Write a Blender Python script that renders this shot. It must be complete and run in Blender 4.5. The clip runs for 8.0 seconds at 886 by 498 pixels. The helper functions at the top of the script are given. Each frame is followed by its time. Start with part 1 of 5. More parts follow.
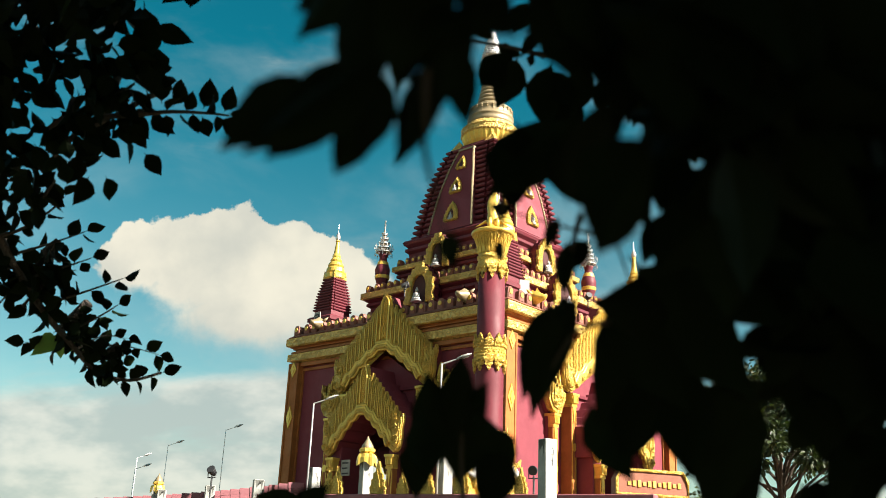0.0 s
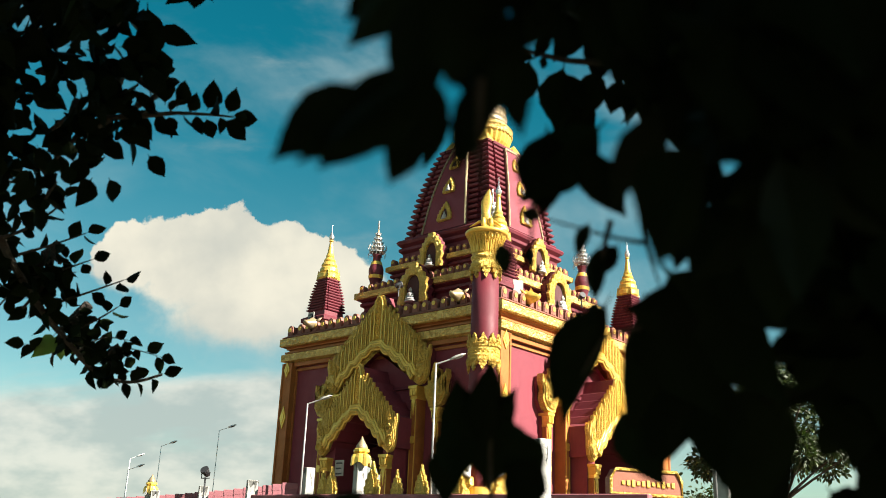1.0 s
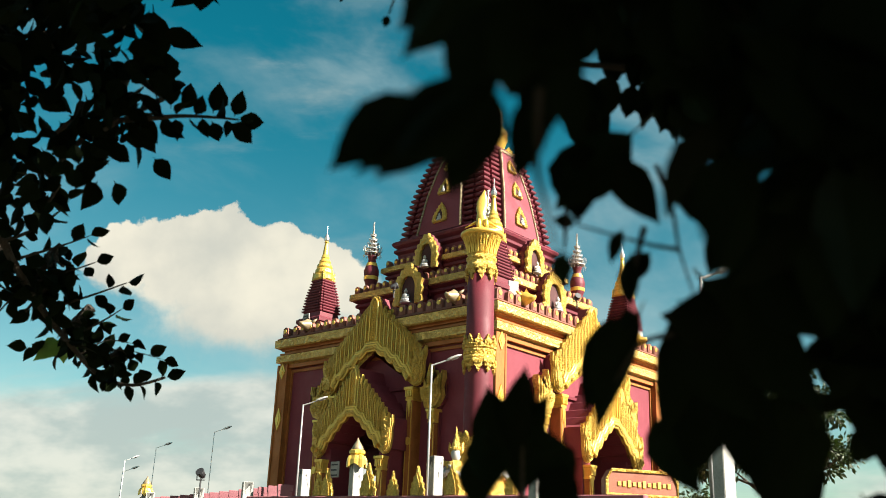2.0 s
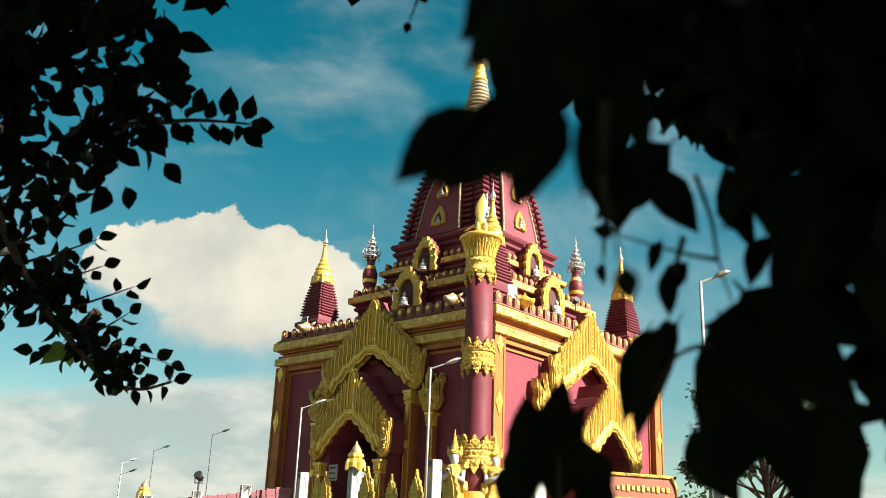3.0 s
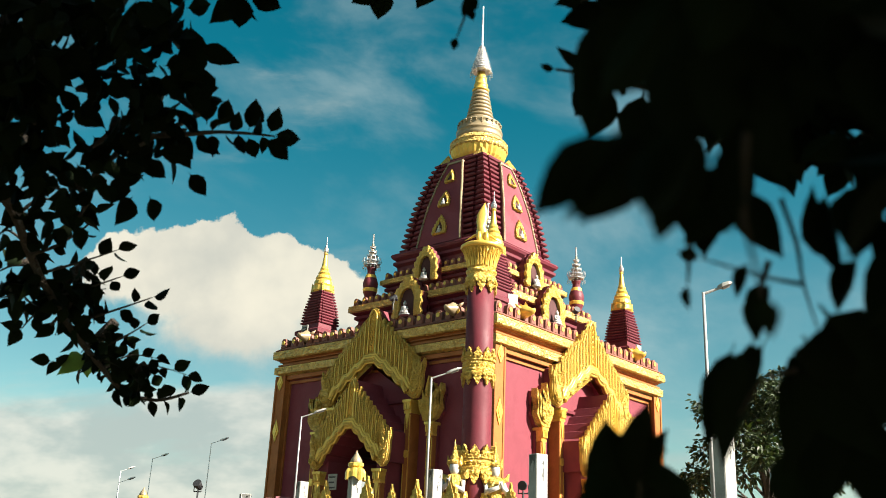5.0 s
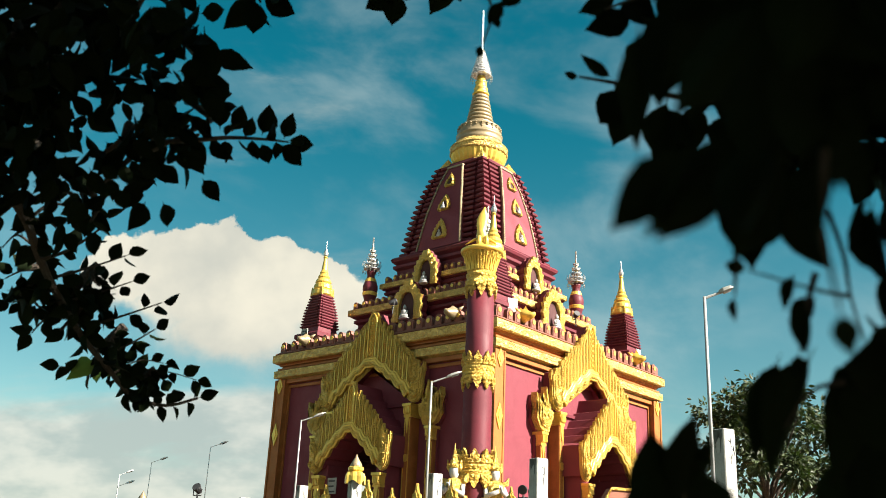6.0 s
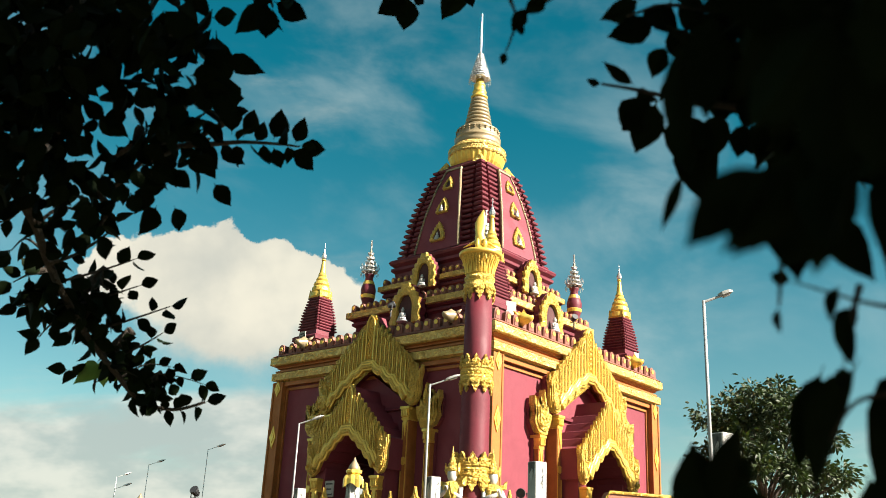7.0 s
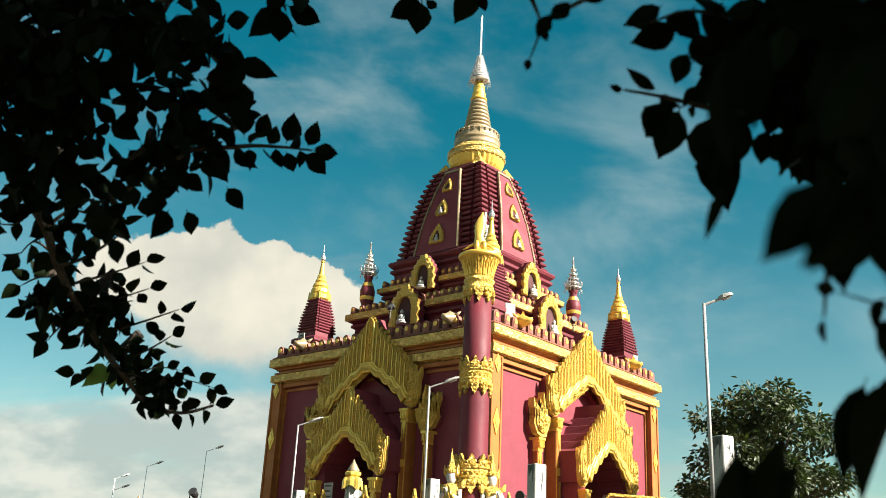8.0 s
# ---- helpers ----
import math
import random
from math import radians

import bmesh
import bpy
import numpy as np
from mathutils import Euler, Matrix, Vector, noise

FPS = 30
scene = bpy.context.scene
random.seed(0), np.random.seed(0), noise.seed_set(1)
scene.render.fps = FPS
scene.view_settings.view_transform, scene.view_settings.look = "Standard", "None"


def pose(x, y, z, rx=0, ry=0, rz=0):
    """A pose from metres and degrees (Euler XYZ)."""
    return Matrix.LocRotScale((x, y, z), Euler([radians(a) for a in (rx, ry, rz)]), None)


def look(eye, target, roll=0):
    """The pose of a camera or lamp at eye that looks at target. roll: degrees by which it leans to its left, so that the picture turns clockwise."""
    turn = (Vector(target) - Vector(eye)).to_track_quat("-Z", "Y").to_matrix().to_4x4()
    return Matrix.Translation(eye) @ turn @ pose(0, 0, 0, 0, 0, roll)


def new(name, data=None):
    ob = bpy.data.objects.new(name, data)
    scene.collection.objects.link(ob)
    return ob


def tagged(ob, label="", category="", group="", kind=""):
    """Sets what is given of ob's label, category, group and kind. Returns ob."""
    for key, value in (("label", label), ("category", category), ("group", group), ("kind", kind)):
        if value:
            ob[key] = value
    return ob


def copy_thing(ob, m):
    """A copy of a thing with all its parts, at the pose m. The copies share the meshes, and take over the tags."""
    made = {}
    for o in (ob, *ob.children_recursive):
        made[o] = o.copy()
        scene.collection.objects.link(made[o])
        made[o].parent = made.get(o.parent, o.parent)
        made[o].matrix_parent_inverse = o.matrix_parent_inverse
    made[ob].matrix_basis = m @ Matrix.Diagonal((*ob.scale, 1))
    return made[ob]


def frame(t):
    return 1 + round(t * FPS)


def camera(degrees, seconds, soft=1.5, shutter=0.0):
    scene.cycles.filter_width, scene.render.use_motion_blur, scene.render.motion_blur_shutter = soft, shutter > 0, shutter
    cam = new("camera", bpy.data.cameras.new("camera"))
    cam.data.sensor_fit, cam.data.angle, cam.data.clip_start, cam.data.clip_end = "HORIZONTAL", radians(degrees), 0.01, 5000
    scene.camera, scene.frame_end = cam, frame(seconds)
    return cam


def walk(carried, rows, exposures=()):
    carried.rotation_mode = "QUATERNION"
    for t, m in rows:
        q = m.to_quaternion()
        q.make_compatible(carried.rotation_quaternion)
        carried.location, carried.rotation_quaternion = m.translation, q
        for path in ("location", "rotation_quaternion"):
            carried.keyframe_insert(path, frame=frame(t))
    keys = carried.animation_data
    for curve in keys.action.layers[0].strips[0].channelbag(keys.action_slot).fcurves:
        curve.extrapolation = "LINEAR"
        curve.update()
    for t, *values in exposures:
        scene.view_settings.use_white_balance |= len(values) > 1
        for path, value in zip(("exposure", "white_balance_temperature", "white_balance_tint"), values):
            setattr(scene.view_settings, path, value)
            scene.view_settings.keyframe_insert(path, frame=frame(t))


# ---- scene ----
cam = camera(50.1, 8.0, soft=0.9)
cam.data.dof.use_dof = True
cam.data.dof.focus_distance = 10.0
cam.data.dof.aperture_fstop = 8.0
PATH = (
    (0.0, 23.0898, -27.9430, 1.5740, 41.572, 18.259, -2.380),
    (0.5, 23.0814, -27.9501, 1.5754, 41.364, 18.263, -2.310),
    (1.0, 23.0730, -27.9572, 1.5769, 41.188, 18.267, -2.210),
    (1.5, 23.0645, -27.9644, 1.5783, 41.025, 18.285, -2.090),
    (3.0, 23.0373, -27.9874, 1.5829, 40.750, 18.534, -2.150),
    (3.5, 23.0284, -27.9949, 1.5845, 40.709, 18.705, -2.231),
    (4.0, 23.0189, -28.0029, 1.5861, 40.690, 18.852, -2.300),
    (4.5, 23.0092, -28.0112, 1.5877, 40.655, 18.970, -2.370),
    (5.0, 22.9994, -28.0195, 1.5894, 40.609, 19.090, -2.446),
    (6.5, 22.9678, -28.0462, 1.5948, 40.454, 19.413, -2.540),
    (7.0, 22.9576, -28.0549, 1.5965, 40.343, 19.494, -2.598),
    (7.5, 22.9473, -28.0635, 1.5983, 40.273, 19.560, -2.660),
    (8.0, 22.9371, -28.0722, 1.6000, 40.216, 19.613, -2.690),
)
walk(cam, [(t, pose(x, y, z, 90 + p, r, w)) for t, x, y, z, w, p, r in PATH], exposures=((0.0, 2.1), (8.0, 2.1)))

# ---- light: sun from the side, teal sky with cumulus ----
SUN_AZ, SUN_EL = radians(15), radians(34)
sun_way = Vector((math.cos(SUN_AZ) * math.cos(SUN_EL), math.sin(SUN_AZ) * math.cos(SUN_EL), math.sin(SUN_EL)))
sun = new("sun", bpy.data.lights.new("sun", "SUN"))
sun.data.energy, sun.data.angle, sun.data.color = 5.0, radians(0.5), (1.0, 0.925, 0.81)
sun.matrix_world = look(sun_way * 60, (0, 0, 0))

# fixed compass for the clouds: ahead, to the side and up
SIDE, UP, AHEAD = Vector((0.7628, 0.6450, 0.0468)), Vector((0.1830, -0.2848, 0.9409)), Vector((-0.6202, 0.7092, 0.3353))


class Nodes:
    """Short hand for building node trees."""

    def __init__(self, tree):
        self.tree = tree

    def add(self, kind):
        return self.tree.nodes.new(kind)

    def put(self, socket, value):
        if isinstance(value, bpy.types.NodeSocket):
            self.tree.links.new(value, socket)
        else:
            socket.default_value = value

    def math(self, op, a, b=0.0, c=0.0, clamp=False):
        node = self.add("ShaderNodeMath")
        node.operation, node.use_clamp = op, clamp
        for i, v in enumerate((a, b, c)):
            self.put(node.inputs[i], v)
        return node.outputs[0]

    def dot(self, a, b):
        node = self.add("ShaderNodeVectorMath")
        node.operation = "DOT_PRODUCT"
        self.put(node.inputs[0], a), self.put(node.inputs[1], tuple(b))
        return node.outputs["Value"]

    def xyz(self, x, y, z):
        node = self.add("ShaderNodeCombineXYZ")
        for i, v in enumerate((x, y, z)):
            self.put(node.inputs[i], v)
        return node.outputs[0]

    def noise(self, where, scale, detail=6.0, rough=0.55, warp=0.0):
        node = self.add("ShaderNodeTexNoise")
        if where is not None:
            self.put(node.inputs["Vector"], where)
        for key, v in (("Scale", scale), ("Detail", detail), ("Roughness", rough), ("Distortion", warp)):
            self.put(node.inputs[key], v)
        return node.outputs["Fac"]

    def ramp(self, fac, lo, hi, a=0.0, b=1.0, smooth=True):
        node = self.add("ShaderNodeMapRange")
        node.interpolation_type, node.clamp = "SMOOTHSTEP" if smooth else "LINEAR", True
        for i, v in enumerate((fac, lo, hi, a, b)):
            self.put(node.inputs[i], v)
        return node.outputs[0]

    def mix(self, fac, a, b, blend="MIX"):
        node = self.add("ShaderNodeMix")
        node.data_type, node.blend_type = "RGBA", blend
        for i, v in ((0, fac), (6, a), (7, b)):
            self.put(node.inputs[i], v if not (isinstance(v, tuple) and len(v) == 3) else (*v, 1))
        return node.outputs[2]


def make_world():
    world = bpy.data.worlds.new("sky")
    scene.world = world
    world.use_nodes = True
    tree = world.node_tree
    tree.nodes.clear()
    n = Nodes(tree)
    way = n.add("ShaderNodeTexCoord").outputs["Generated"]
    ahead = n.math("MAXIMUM", n.dot(way, AHEAD), 0.12)
    u = n.math("DIVIDE", n.dot(way, SIDE), ahead)
    v = n.math("DIVIDE", n.dot(way, UP), ahead)
    uv = n.xyz(u, v, 0.3)
    sky = n.add("ShaderNodeTexSky")
    sky.sky_type, sky.sun_disc = "NISHITA", False
    sky.sun_elevation, sky.sun_rotation = SUN_EL, math.pi / 2 - SUN_AZ
    sky.dust_density, sky.ozone_density = 0.25, 2.0
    height = n.dot(way, (0, 0, 1))
    tint = n.mix(n.ramp(height, 0.02, 0.50), (0.92, 1.06, 0.83), (0.04, 0.86, 0.74))
    tint = n.mix(n.ramp(height, 0.62, 0.90), tint, (0.42, 0.52, 0.38))
    blue = n.mix(1.0, sky.outputs[0], tint, "MULTIPLY")
    blue = n.mix(1.0, blue, (0.0305, 0.0305, 0.0295), "MULTIPLY")
    # cumulus: a heap of soft lobes eaten by noise
    total = None
    for cu, cv, ru, rv in ((-0.345, -0.030, 0.042, 0.036), (-0.275, -0.034, 0.070, 0.056), (-0.235, -0.040, 0.060, 0.062), (-0.185, -0.052, 0.062, 0.060), (-0.140, -0.056, 0.056, 0.046), (-0.108, -0.066, 0.036, 0.032), (-0.215, -0.088, 0.085, 0.034)):
        a = n.math("DIVIDE", n.math("SUBTRACT", u, cu), ru)
        b = n.math("DIVIDE", n.math("SUBTRACT", v, cv), rv)
        d = n.math("ADD", n.math("MULTIPLY", a, a), n.math("MULTIPLY", b, b))
        lobe = n.math("POWER", 2.718, n.math("MULTIPLY", d, -0.9))
        total = lobe if total is None else n.math("MAXIMUM", total, lobe)
    lumps = n.noise(uv, 21.0, 9.0, 0.60, 0.15)
    field = n.math("ADD", total, n.math("MULTIPLY", n.math("SUBTRACT", lumps, 0.5), 0.85))
    soft = n.ramp(v, -0.11, -0.02, 0.34, 0.05)
    heap = n.ramp(field, n.math("SUBTRACT", 0.44, soft), n.math("ADD", 0.40, soft))
    # broken low layer, thicker toward the side that the heap stands on
    flat = n.noise(n.xyz(n.math("MULTIPLY", u, 0.45), n.math("MULTIPLY", v, 1.7), 2.0), 9.0, 7.0, 0.55, 0.2)
    low = n.math("ADD", n.ramp(v, -0.11, -0.20, 0.0, 0.62), n.math("MULTIPLY", n.math("SUBTRACT", flat, 0.5), 1.3))
    low = n.math("SUBTRACT", low, n.ramp(u, -0.12, 0.10, 0.0, 0.38))
    layer = n.math("MULTIPLY", n.ramp(low, 0.12, 0.55), 0.9)
    # thin streaks high up
    veil = n.noise(n.xyz(n.math("ADD", u, n.math("MULTIPLY", v, 0.5)), n.math("MULTIPLY", v, 1.6), 5.0), 5.0, 6.0, 0.56, 0.25)
    gather = None
    for cu, cv, ru, rv in ((0.215, 0.030, 0.09, 0.11), (-0.06, 0.19, 0.11, 0.10), (0.14, -0.12, 0.16, 0.05)):
        a = n.math("DIVIDE", n.math("SUBTRACT", u, cu), ru)
        b = n.math("DIVIDE", n.math("SUBTRACT", v, cv), rv)
        lobe = n.math("POWER", 2.718, n.math("MULTIPLY", n.math("ADD", n.math("MULTIPLY", a, a), n.math("MULTIPLY", b, b)), -1.0))
        gather = lobe if gather is None else n.math("MAXIMUM", gather, lobe)
    streak = n.math("MULTIPLY", n.ramp(n.math("ADD", veil, n.math("MULTIPLY", gather, 0.10)), 0.44, 0.78), n.math("ADD", 0.20, n.math("MULTIPLY", gather, 0.24)))
    shade = n.ramp(n.noise(uv, 10.0, 5.0, 0.5), 0.3, 0.72)
    white = n.mix(shade, (0.150, 0.152, 0.134), (0.215, 0.205, 0.168))
    grey = n.mix(n.ramp(n.noise(n.xyz(n.math("MULTIPLY", u, 0.5), v, 7.0), 12.0, 5.0), 0.42, 0.60), (0.117, 0.134, 0.126), (0.190, 0.190, 0.168))
    col = n.mix(streak, blue, (0.154, 0.178, 0.170))
    col = n.mix(layer, col, grey)
    col = n.mix(heap, col, white)
    # unseen clouds to the sides and behind, added to brighten the shaded gold
    rest = n.math("MULTIPLY", n.ramp(n.dot(way, AHEAD), 0.60, 0.25), n.ramp(n.noise(way, 3.2, 6.0, 0.58, 0.2), 0.47, 0.63))
    col = n.mix(n.math("MULTIPLY", rest, n.ramp(height, 0.0, 0.10, 0.4, 0.78)), col, (0.205, 0.196, 0.165))
    back = n.add("ShaderNodeBackground")
    n.put(back.inputs[0], col)
    back.inputs[1].default_value = 1.0
    out = n.add("ShaderNodeOutputWorld")
    tree.links.new(back.outputs[0], out.inputs[0])


make_world()


# ---- materials ----
def paint(name, colour, rough=0.6, metal=0.0, grain=40.0, grain_depth=0.15, stain=0.3, stain_scale=1.2, ornament=0.0, ornament_scale=9.0, spread=0.0, streaks=0.0, sheen=0.5):
    """Painted or natural surface with fine grain, stains at a larger scale, and where wanted carved scrolls in relief,
    with shade coloured into their hollows.
    """
    mat = bpy.data.materials.new(name)
    mat.use_nodes = True
    n = Nodes(mat.node_tree)
    bsdf = mat.node_tree.nodes["Principled BSDF"]
    place = n.add("ShaderNodeTexCoord").outputs["Object"]
    dark = tuple(c * (1 - stain) for c in colour)
    blot = n.ramp(n.noise(place, stain_scale, 7.0, 0.62, 0.4), 0.36, 0.66)
    col = n.mix(blot, dark, colour)
    fine = n.noise(place, grain, 4.0, 0.6)
    col = n.mix(n.ramp(fine, 0.3, 0.75, 0.0, 0.30), col, tuple(min(1, c * 1.35 + 0.01) for c in colour))
    if streaks:
        run = n.add("ShaderNodeMapping")
        n.put(run.inputs[0], place)
        run.inputs["Scale"].default_value = (5.0, 5.0, 0.35)
        col = n.mix(n.math("MULTIPLY", n.ramp(n.noise(run.outputs[0], 2.0, 6.0, 0.6), 0.52, 0.75), streaks), col, tuple(c * 0.45 for c in colour))
    if spread:
        rand = n.add("ShaderNodeObjectInfo").outputs["Random"]
        col = n.mix(1.0, col, n.mix(rand, (1 - spread,) * 3, (1 + spread,) * 3), "MULTIPLY")
    height = n.math("MULTIPLY", fine, grain_depth)
    if ornament:
        cell = n.add("ShaderNodeTexVoronoi")
        cell.feature = "SMOOTH_F1"
        n.put(cell.inputs["Vector"], place)
        cell.inputs["Scale"].default_value = ornament_scale
        curl = n.add("ShaderNodeTexWave")
        curl.wave_type, curl.rings_direction = "RINGS", "SPHERICAL"
        n.put(curl.inputs["Vector"], n.mix(0.5, place, cell.outputs["Color"]))
        curl.inputs["Scale"].default_value, curl.inputs["Distortion"].default_value, curl.inputs["Detail"].default_value = ornament_scale * 0.55, 5.0, 1.5
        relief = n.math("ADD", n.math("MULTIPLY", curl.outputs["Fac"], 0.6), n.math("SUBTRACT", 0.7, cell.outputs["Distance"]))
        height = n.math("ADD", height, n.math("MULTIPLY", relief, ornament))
        # shade of the carving: hollows of the relief take a darker colour
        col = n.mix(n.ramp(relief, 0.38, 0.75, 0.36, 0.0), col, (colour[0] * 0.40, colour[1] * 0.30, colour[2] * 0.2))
    bump = n.add("ShaderNodeBump")
    bump.inputs["Strength"].default_value, bump.inputs["Distance"].default_value = 0.8, 0.06 if ornament else 0.03
    n.put(bump.inputs["Height"], height)
    n.put(bsdf.inputs["Base Color"], col)
    n.put(bsdf.inputs["Normal"], bump.outputs[0])
    n.put(bsdf.inputs["Roughness"], n.ramp(blot, 0.0, 1.0, min(1, rough + 0.12), rough - 0.06))
    bsdf.inputs["Metallic"].default_value = metal
    bsdf.inputs["Specular IOR Level"].default_value = sheen
    return mat


MAROON = paint("maroon_wall_paint", (0.152, 0.026, 0.038), 0.64, stain=0.16, stain_scale=0.7, streaks=0.18, sheen=0.3)
RED = paint("dark_red_paint", (0.112, 0.015, 0.024), 0.55, stain=0.22, stain_scale=1.5, streaks=0.25, sheen=0.3)
OCHRE = paint("ochre_moulding_paint", (0.30, 0.105, 0.025), 0.55, stain=0.25, stain_scale=2.0, sheen=0.25)
SALMON = paint("salmon_parapet_paint", (0.203, 0.069, 0.045), 0.6, stain=0.25, stain_scale=2.0, spread=0.12)
GOLD = paint("gold_leaf_paint", (0.70, 0.455, 0.085), 0.34, 0.45, stain=0.2, stain_scale=3.0)
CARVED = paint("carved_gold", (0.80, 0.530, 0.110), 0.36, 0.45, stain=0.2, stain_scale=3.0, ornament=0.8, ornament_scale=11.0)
CREAM = paint("cream_gilding", (0.275, 0.211, 0.121), 0.4, 0.3, stain=0.18, stain_scale=2.0)
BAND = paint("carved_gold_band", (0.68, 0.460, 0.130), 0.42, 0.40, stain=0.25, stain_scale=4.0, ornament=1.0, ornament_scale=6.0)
SILVER = paint("tarnished_silver", (0.62, 0.60, 0.58), 0.3, 0.85, stain=0.3, stain_scale=6.0)
WHITE = paint("white_limewash", (0.30, 0.295, 0.27), 0.7, stain=0.22, stain_scale=3.0, streaks=0.35)
STATUE = paint("white_marble", (0.36, 0.355, 0.345), 0.45, stain=0.12, stain_scale=5.0)
PINK = paint("pink_railing_paint", (0.219, 0.073, 0.085), 0.6, stain=0.2, stain_scale=3.0)
# inner ceiling colour, also the painted shade of niche and window openings
DARK = paint("dark_interior_and_recess_shade", (0.07, 0.022, 0.022), 0.8, stain=0.3)
STEEL = paint("galvanised_steel", (0.292, 0.292, 0.288), 0.45, 0.3, stain=0.2, stain_scale=5.0)
# far street lamps: lightened colour in place of haze over the steel
PALE = paint("hazed_grey_lamp", (0.72, 0.72, 0.70), 0.5, stain=0.15, stain_scale=5.0)
BLACK = paint("black_lamp_housing", (0.02, 0.02, 0.022), 0.45, stain=0.3)
STAIN = paint("grey_mould", (0.10, 0.10, 0.09), 0.9, stain=0.4, stain_scale=9.0)
TERRACOTTA = paint("terracotta_sign_paint", (0.186, 0.050, 0.018), 0.55, stain=0.15, stain_scale=3.0)
GROUND = paint("dry_grass_and_earth", (0.075, 0.066, 0.034), 0.95, stain=0.45, stain_scale=0.4, grain=18.0, grain_depth=0.6)
PAVING = paint("weathered_concrete", (0.13, 0.085, 0.055), 0.85, stain=0.3, stain_scale=0.6)
BARK = paint("brown_bark", (0.055, 0.04, 0.028), 0.9, stain=0.4, stain_scale=8.0, grain=90.0, grain_depth=0.6)


def leaf_paint(name, colour, clear, gloss):
    """Leaf: two tones from one leaf to the next, and some light let through."""
    mat = bpy.data.materials.new(name)
    mat.use_nodes = True
    n = Nodes(mat.node_tree)
    bsdf, out = mat.node_tree.nodes["Principled BSDF"], mat.node_tree.nodes["Material Output"]
    rand = n.math("FRACT", n.math("ADD", n.add("ShaderNodeNewGeometry").outputs["Random Per Island"], n.add("ShaderNodeObjectInfo").outputs["Random"]))
    col = n.mix(rand, tuple(c * 0.6 for c in colour), tuple(c * 1.35 for c in colour))
    col = n.mix(n.ramp(n.noise(n.add("ShaderNodeTexCoord").outputs["Object"], 60.0, 3.0), 0.35, 0.7, 0.0, 0.35), col, tuple(c * 0.5 for c in colour))
    n.put(bsdf.inputs["Base Color"], col)
    bsdf.inputs["Roughness"].default_value = 0.5
    bsdf.inputs["Specular IOR Level"].default_value = gloss
    thin = n.add("ShaderNodeBsdfTranslucent")
    n.put(thin.inputs[0], n.mix(1.0, col, (1.0, 1.3, 0.35), "MULTIPLY"))
    blend = n.add("ShaderNodeMixShader")
    blend.inputs[0].default_value = clear
    n.put(blend.inputs[1], bsdf.outputs[0]), n.put(blend.inputs[2], thin.outputs[0])
    n.put(out.inputs[0], blend.outputs[0])
    return mat


# near-black green: the crown's deep shade is put into the leaf colour
NEAR_LEAF = leaf_paint("shade_black_leaf", (0.008, 0.013, 0.005), 0.04, 0.02)
# same leaves where sun strikes them: the sunlight is in the brighter green
SUNLIT_LEAF = leaf_paint("sunlit_green_leaf", (0.20, 0.30, 0.09), 0.45, 0.3)
TREE_LEAF = leaf_paint("broad_tree_leaf", (0.030, 0.044, 0.014), 0.15, 0.3)


# ---- mesh helpers ----
def link_mesh(name, mesh, parent, label=""):
    ob = new(name, mesh)
    ob.parent = parent
    return tagged(ob, label)


def part(name, bm, material, parent, label="", smooth=False):
    """One bmesh as one mesh object under a thing or a part."""
    mesh = bpy.data.meshes.new(name)
    bmesh.ops.recalc_face_normals(bm, faces=bm.faces)
    bm.to_mesh(mesh)
    bm.free()
    for m in material if isinstance(material, (list, tuple)) else (material,):
        mesh.materials.append(m)
    if smooth:
        for f in mesh.polygons:
            f.use_smooth = True
    return link_mesh(name, mesh, parent, label)


def thing(name, label, category, group="", kind="", at=(0, 0, 0), turn=0.0):
    ob = tagged(new(name), label, category, group, kind)
    ob.matrix_basis = pose(*at, 0, 0, turn)
    return ob


def add_box(bm, x0, x1, y0, y1, z0, z1, bevel=0.0, m=None):
    made = bmesh.ops.create_cube(bm, size=1.0, matrix=Matrix.Translation(((x0 + x1) / 2, (y0 + y1) / 2, (z0 + z1) / 2)) @ Matrix.Diagonal((x1 - x0, y1 - y0, z1 - z0, 1)))["verts"]
    if bevel:
        edges = {e for v in made for e in v.link_edges}
        made = bmesh.ops.bevel(bm, geom=list(edges), offset=bevel, segments=1, affect="EDGES")["verts"]
    if m is not None:
        bmesh.ops.transform(bm, matrix=m, verts=list({v for v in made}))
    return bm


def boxes(*rows, bevel=0.0):
    bm = bmesh.new()
    for r in rows:
        add_box(bm, *r, bevel=bevel)
    return bm


def loft(bm, rings, close=True, cap=True, slot=0):
    """Skin over rings of points of equal count."""
    made = [[bm.verts.new(p) for p in ring] for ring in rings]
    k = len(rings[0])
    for a, b in zip(made, made[1:]):
        for i in range(k if close else k - 1):
            j = (i + 1) % k
            bm.faces.new((a[i], a[j], b[j], b[i])).material_index = slot
    if cap and close:
        bm.faces.new(made[0][::-1]).material_index = slot
        bm.faces.new(made[-1]).material_index = slot
    return bm


def lathe(profile, seg=24, at=(0, 0), bm=None, flutes=0, depth=0.0):
    """Turned form from (radius, height) pairs."""
    bm = bm or bmesh.new()
    rings = []
    for r, z in profile:
        ring = []
        for i in range(seg):
            a = 2 * math.pi * i / seg
            rr = r * (1 + depth * math.cos(flutes * a))
            ring.append((at[0] + rr * math.cos(a), at[1] + rr * math.sin(a), z))
        rings.append(ring)
    return loft(bm, rings)


def square(h, z):
    return [(-h, -h, z), (h, -h, z), (h, h, z), (-h, h, z)]


